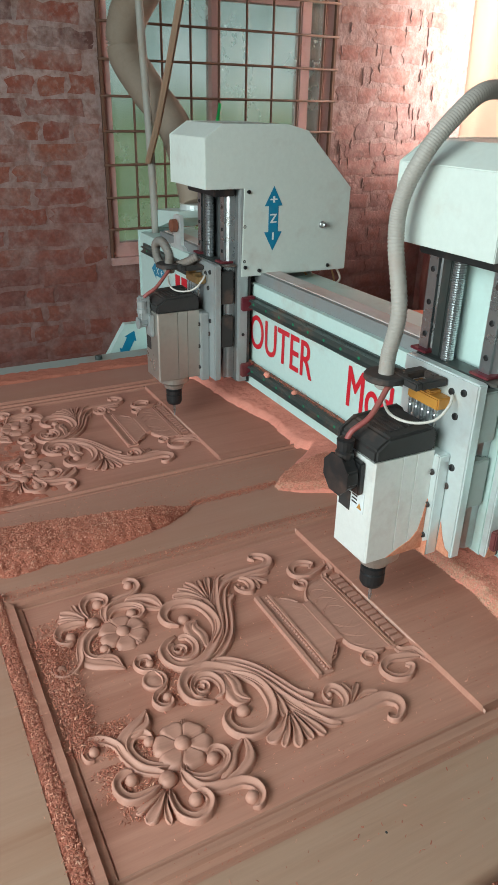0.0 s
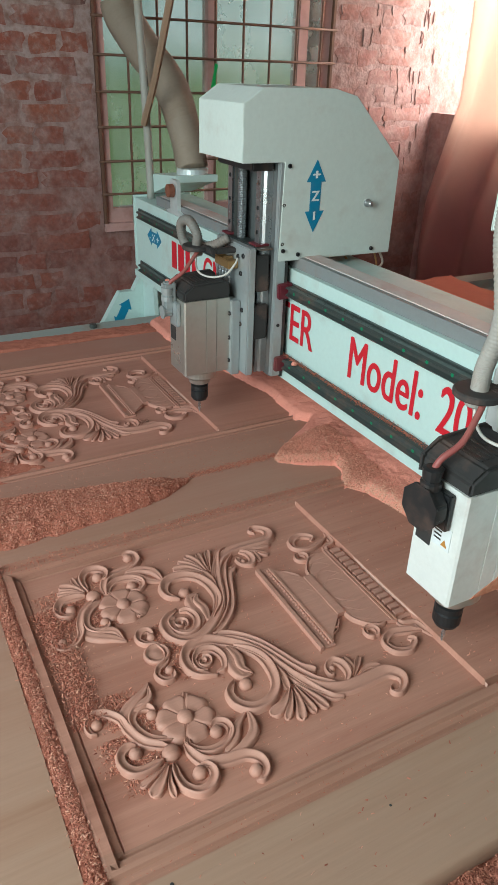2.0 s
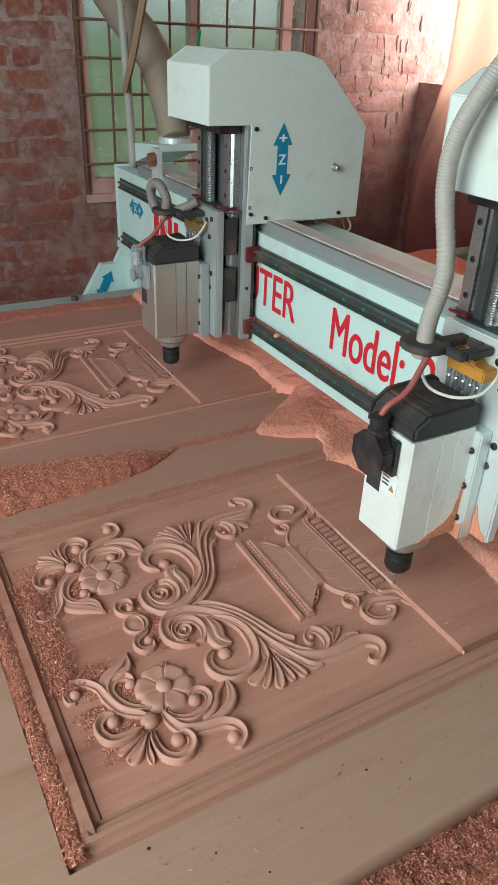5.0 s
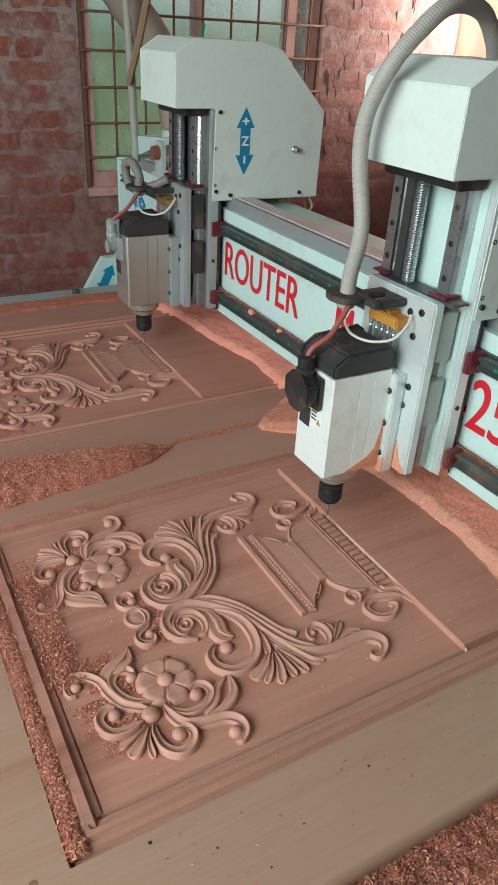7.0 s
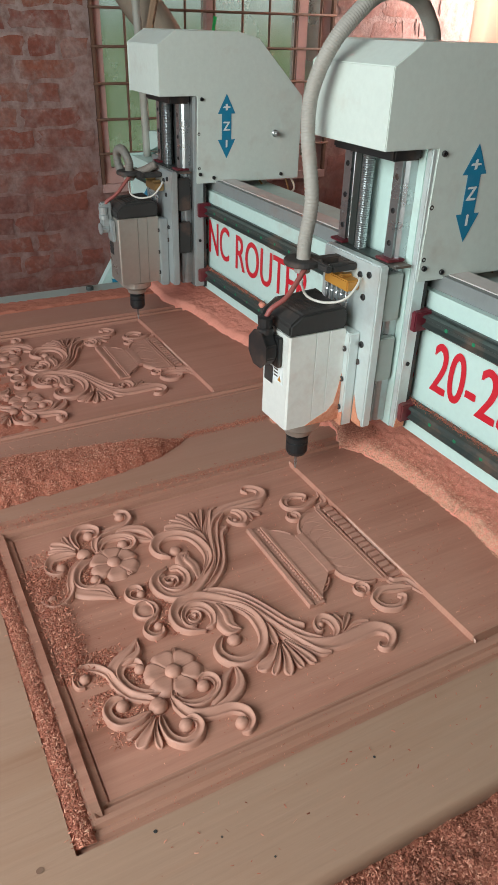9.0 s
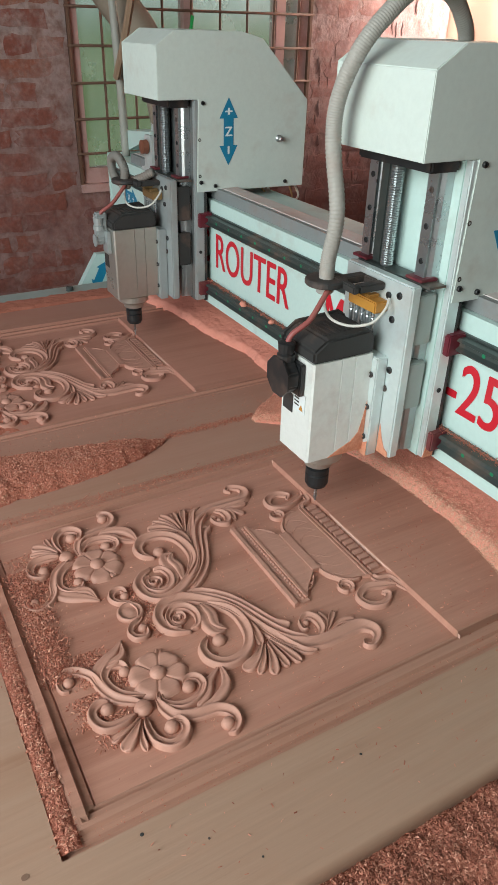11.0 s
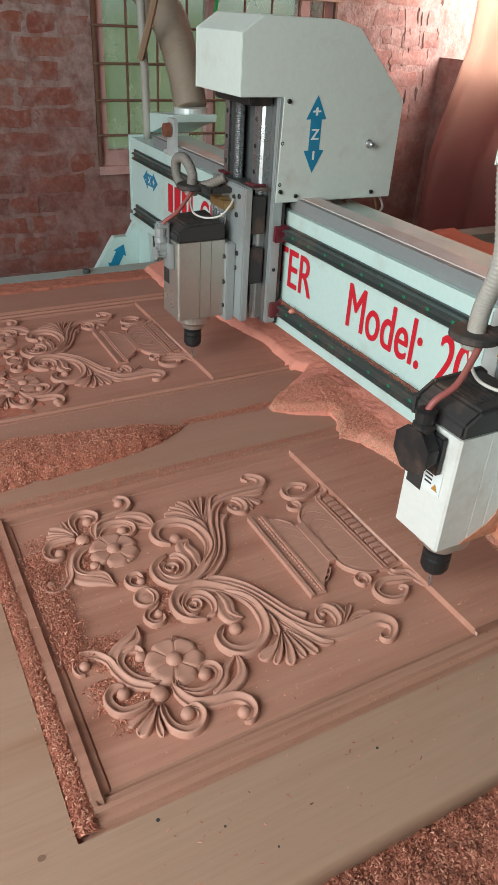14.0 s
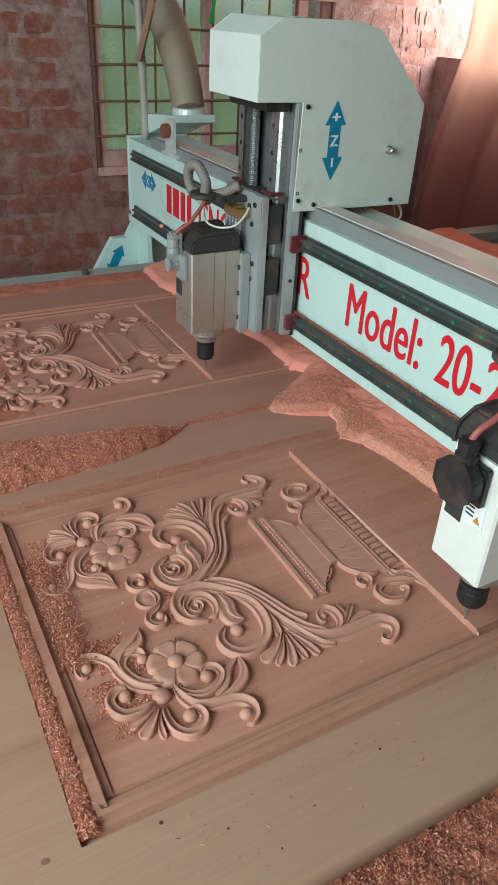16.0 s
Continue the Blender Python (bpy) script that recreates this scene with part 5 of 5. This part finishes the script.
flakes("scattered_grains", 1500, lambda r: (r.uniform(-0.33, -0.18), r.uniform(-0.7, 0.12), 0.0), 0.0013, CHIPS, "chips on the far slab's margin", rng)
far_heap = sheet("sawdust_heap", -0.86, -0.30, -0.95, -0.36, 110, 110, lambda x, y: -0.012 + 0.034 * math.exp(-((y + 0.70) / 0.16) ** 2) * math.exp(-((x + 0.42) / 0.22) ** 4) + rough(x, y, 40, 0.005), SHAVINGS, "reddish shavings drifted over the far carving")
flakes("wood_shavings", 5000, lambda r: (r.uniform(-0.68, -0.32), min(-0.42, r.gauss(-0.57, 0.06)), 0.002), 0.0018, CHIPS, "coarse chips over the far carving", rng)

# caked sawdust on the beam's lower rail
flakes("rail_dust", 9000, lambda r: (r.uniform(-0.95, 1.1), YB - 0.0075 - abs(r.gauss(0, 0.005)), 0.1630 + abs(r.gauss(0, 0.0030))), 0.0013, SHAVINGS, "caked sawdust lying on the beam's lower rail", rng)
flakes("rail_dust", 350, lambda r: (r.gauss(-0.12, 0.09), YB - r.uniform(0.004, 0.024), 0.3325 + abs(r.gauss(0, 0.001))), 0.0011, BLACK_DUSTY, "dark grease crumbs on the beam's upper rail", rng)


def lump(name, c, r, parent, n=3):
    bm = bmesh.new()
    bmesh.ops.create_icosphere(bm, subdivisions=n, radius=1)
    for v in bm.verts:
        k = 1 + 0.35 * noise.noise(v.co * 2.3 + Vector(c) * 40)
        v.co = Vector((c[0] + v.co.x * r[0] * k, c[1] + v.co.y * r[1] * k, c[2] + v.co.z * r[2] * k))
    return part(name, bm, DUST, parent, "caked pink sawdust", smooth=True)


def film(name, poly, a, b, axis, parent):
    return part(name, prism(poly, a, b, axis), RUSTY_DUST, parent, "rust-coloured caked dust")


RUSTY_DUST = dust_material("rusty_dust", (0.46, 0.155, 0.080), (0.62, 0.245, 0.145), (0.74, 0.40, 0.27), 150)
sx1 = 0.0435
film("caked_dust", [(0.0455, 0.1262), (0.0455, 0.215), (0.040, 0.185), (0.034, 0.160), (0.020, 0.146), (-0.002, 0.137), (-0.024, 0.1262)], sx1 + 0.0002, sx1 + 0.0012, "x", near_head)
film("caked_dust", [(0.016, 0.1165), (0.0555, 0.1165), (0.0555, 0.145), (0.046, 0.138), (0.038, 0.152), (0.028, 0.168), (0.016, 0.20)], 0.0448, 0.0457, "y", near_head)
film("caked_dust", [(0.0565, 0.1225), (0.084, 0.1225), (0.083, 0.132), (0.074, 0.136), (0.066, 0.150), (0.0575, 0.175)], 0.0668, 0.0677, "y", near_head)
film("caked_dust", [(0.127, 0.1165), (0.149, 0.1165), (0.149, 0.150), (0.142, 0.135), (0.133, 0.140)], 0.1037, 0.1046, "x", near_head)
for x, s in ((-0.40, 1.0), (-0.27, 0.7), (-1.02, 0.8)):
    lump("caked_dust", (x, YB - 0.018, 0.164), (0.010 * s, 0.007, 0.007 * s), beam)

# knots and nail holes in the near slab
KNOT = surface("knot_wood", (0.22, 0.135, 0.090), 0.6, dirt=(0.22, 0.12, 0.08), amount=0.9, scale=60, dirt_lo=0.4, dirt_hi=0.6)
for x, y, r in ((0.560, -0.617, 0.0034),):
    bm = bmesh.new()
    ring = [bm.verts.new((x + r * (1 + 0.1 * noise.noise(Vector((k, x * 9, 0)))) * math.cos(k * 0.449), y + 1.2 * r * (1 + 0.1 * noise.noise(Vector((k, 5, y * 7)))) * math.sin(k * 0.449), 0.0005)) for k in range(14)]
    bm.faces.new(ring)
    part("wood_knot", bm, KNOT, slab, "brown knot in the plank")
for x, y, r in ((0.608, -0.240, 0.0017), (0.612, -0.44, 0.0015), (0.655, -0.40, 0.0013), (0.575, -0.50, 0.0022)):
    k = part("knot", lathe([(r, 0.0004), (r * 0.7, 0.0010), (0.0004, 0.0008)], (x, y, 0), "z", 10), BLACK_DUSTY, slab, "small dark nail hole")


# ---- bricks of the window wall ----
def brick_mesh(length, seed):
    r = random.Random(seed)
    bm = bmesh.new()
    nx, nz = (6 if length > 0.15 else 4), 4
    L, h, d = length, 0.066, 0.0040
    g = []
    for i in range(nx):
        row = []
        for j in range(nz):
            edge = i in (0, nx - 1) or j in (0, nz - 1)
            u, v = -L / 2 + L * i / (nx - 1), -h / 2 + h * j / (nz - 1)
            if edge and r.random() < 0.3:
                u, v = u * 0.9, v * 0.8
            row.append(bm.verts.new((d + r.uniform(-0.0014, 0.0012) - (0.0026 if edge else 0), u + r.uniform(-0.008, 0.008), v + r.uniform(-0.005, 0.005))))
        g.append(row)
    for i in range(nx - 1):
        for j in range(nz - 1):
            bm.faces.new((g[i][j], g[i + 1][j], g[i + 1][j + 1], g[i][j + 1]))
    rim = [g[i][0] for i in range(nx)] + [g[-1][j] for j in range(1, nz)] + [g[i][-1] for i in range(nx - 2, -1, -1)] + [g[0][j] for j in range(nz - 2, 0, -1)]
    back = [bm.verts.new((-0.02, v.co.y * 1.01, v.co.z * 1.03)) for v in rim]
    n = len(rim)
    for i in range(n):
        bm.edges.get((rim[i], rim[(i + 1) % n])).smooth = False
    for i in range(n):
        bm.faces.new((rim[i], back[i], back[(i + 1) % n], rim[(i + 1) % n]))
    bmesh.ops.recalc_face_normals(bm, faces=bm.faces)
    me = bpy.data.meshes.new("brick")
    bm.to_mesh(me)
    bm.free()
    me.materials.append(BRICK)
    for p in me.polygons:
        p.use_smooth = True
    return me


LONG = [brick_mesh(0.226, s) for s in range(7)]
SHORT = [brick_mesh(0.104, s + 20) for s in range(4)]


def lay(y0, y1, z0, z1, rng2):
    k = 0
    z = z0
    while z < z1:
        y = y0 + (0.0 if k % 2 else -0.06)
        while y < y1 - 0.05:
            header = (k % 2 == 1 and rng2.random() < 0.6) or rng2.random() < 0.12
            ln = 0.120 if header else 0.244
            c = y + ln / 2
            if c - ln / 2 > y0 - 0.02 and c + ln / 2 < y1 + 0.02:
                b = new("brick", rng2.choice(SHORT if header else LONG))
                b.parent = wall_west
                b.location = (W + rng2.uniform(-0.0008, 0.0016), c, z + 0.040 + rng2.uniform(-0.004, 0.004))
                b.rotation_euler = (rng2.uniform(-0.025, 0.025), 0, 0)
            y += ln
        z += 0.080
        k += 1


lay(-0.95, 0.262, -0.43, 1.5, random.Random(3))
lay(1.375, 1.985, -0.43, 1.5, random.Random(4))
lay(0.268, 1.368, -0.43, 0.04, random.Random(6))


def drip_mesh(seed):
    """A run of mortar squeezed out of a joint, hanging down the bricks."""
    r = random.Random(seed)
    bm = bmesh.new()
    n, rows = 7, []
    for i in range(n):
        u = i / (n - 1)
        w, d = 0.0036 * math.sin(math.pi * (0.12 + 0.83 * u)) + r.uniform(0, 0.001), 0.0055 * math.sin(math.pi * (0.15 + 0.75 * u)) + r.uniform(-0.001, 0.002)
        y = r.uniform(-0.003, 0.003)
        rows.append([bm.verts.new((x, y + k * w, -0.07 * u)) for k, x in ((-1, -0.004), (-0.6, d * 0.6), (0.1, d), (0.7, d * 0.5), (1, -0.004))])
    for a, b in zip(rows, rows[1:]):
        for k in range(4):
            bm.faces.new((a[k], a[k + 1], b[k + 1], b[k]))
    bm.faces.new(rows[0]), bm.faces.new(rows[-1])
    bmesh.ops.recalc_face_normals(bm, faces=bm.faces)
    me = bpy.data.meshes.new("mortar_drip")
    bm.to_mesh(me)
    bm.free()
    me.materials.append(MORTAR)
    for p in me.polygons:
        p.use_smooth = True
    return me


DRIPS = [drip_mesh(s) for s in range(5)]
rng3 = random.Random(12)
for k in range(90):
    ob = new("mortar_drip", rng3.choice(DRIPS))
    ob.parent = wall_west
    y = rng3.uniform(1.39, 1.96)
    ob.location = (W + 0.001, y, -0.43 + 0.08 * rng3.randint(7, 23) + rng3.uniform(-0.01, 0.012))
    ob.rotation_euler = (rng3.uniform(-0.12, 0.12), 0, 0)
    ob.scale = (rng3.uniform(0.6, 1.3), rng3.uniform(0.7, 1.4), rng3.uniform(0.5, 1.15))

motions()
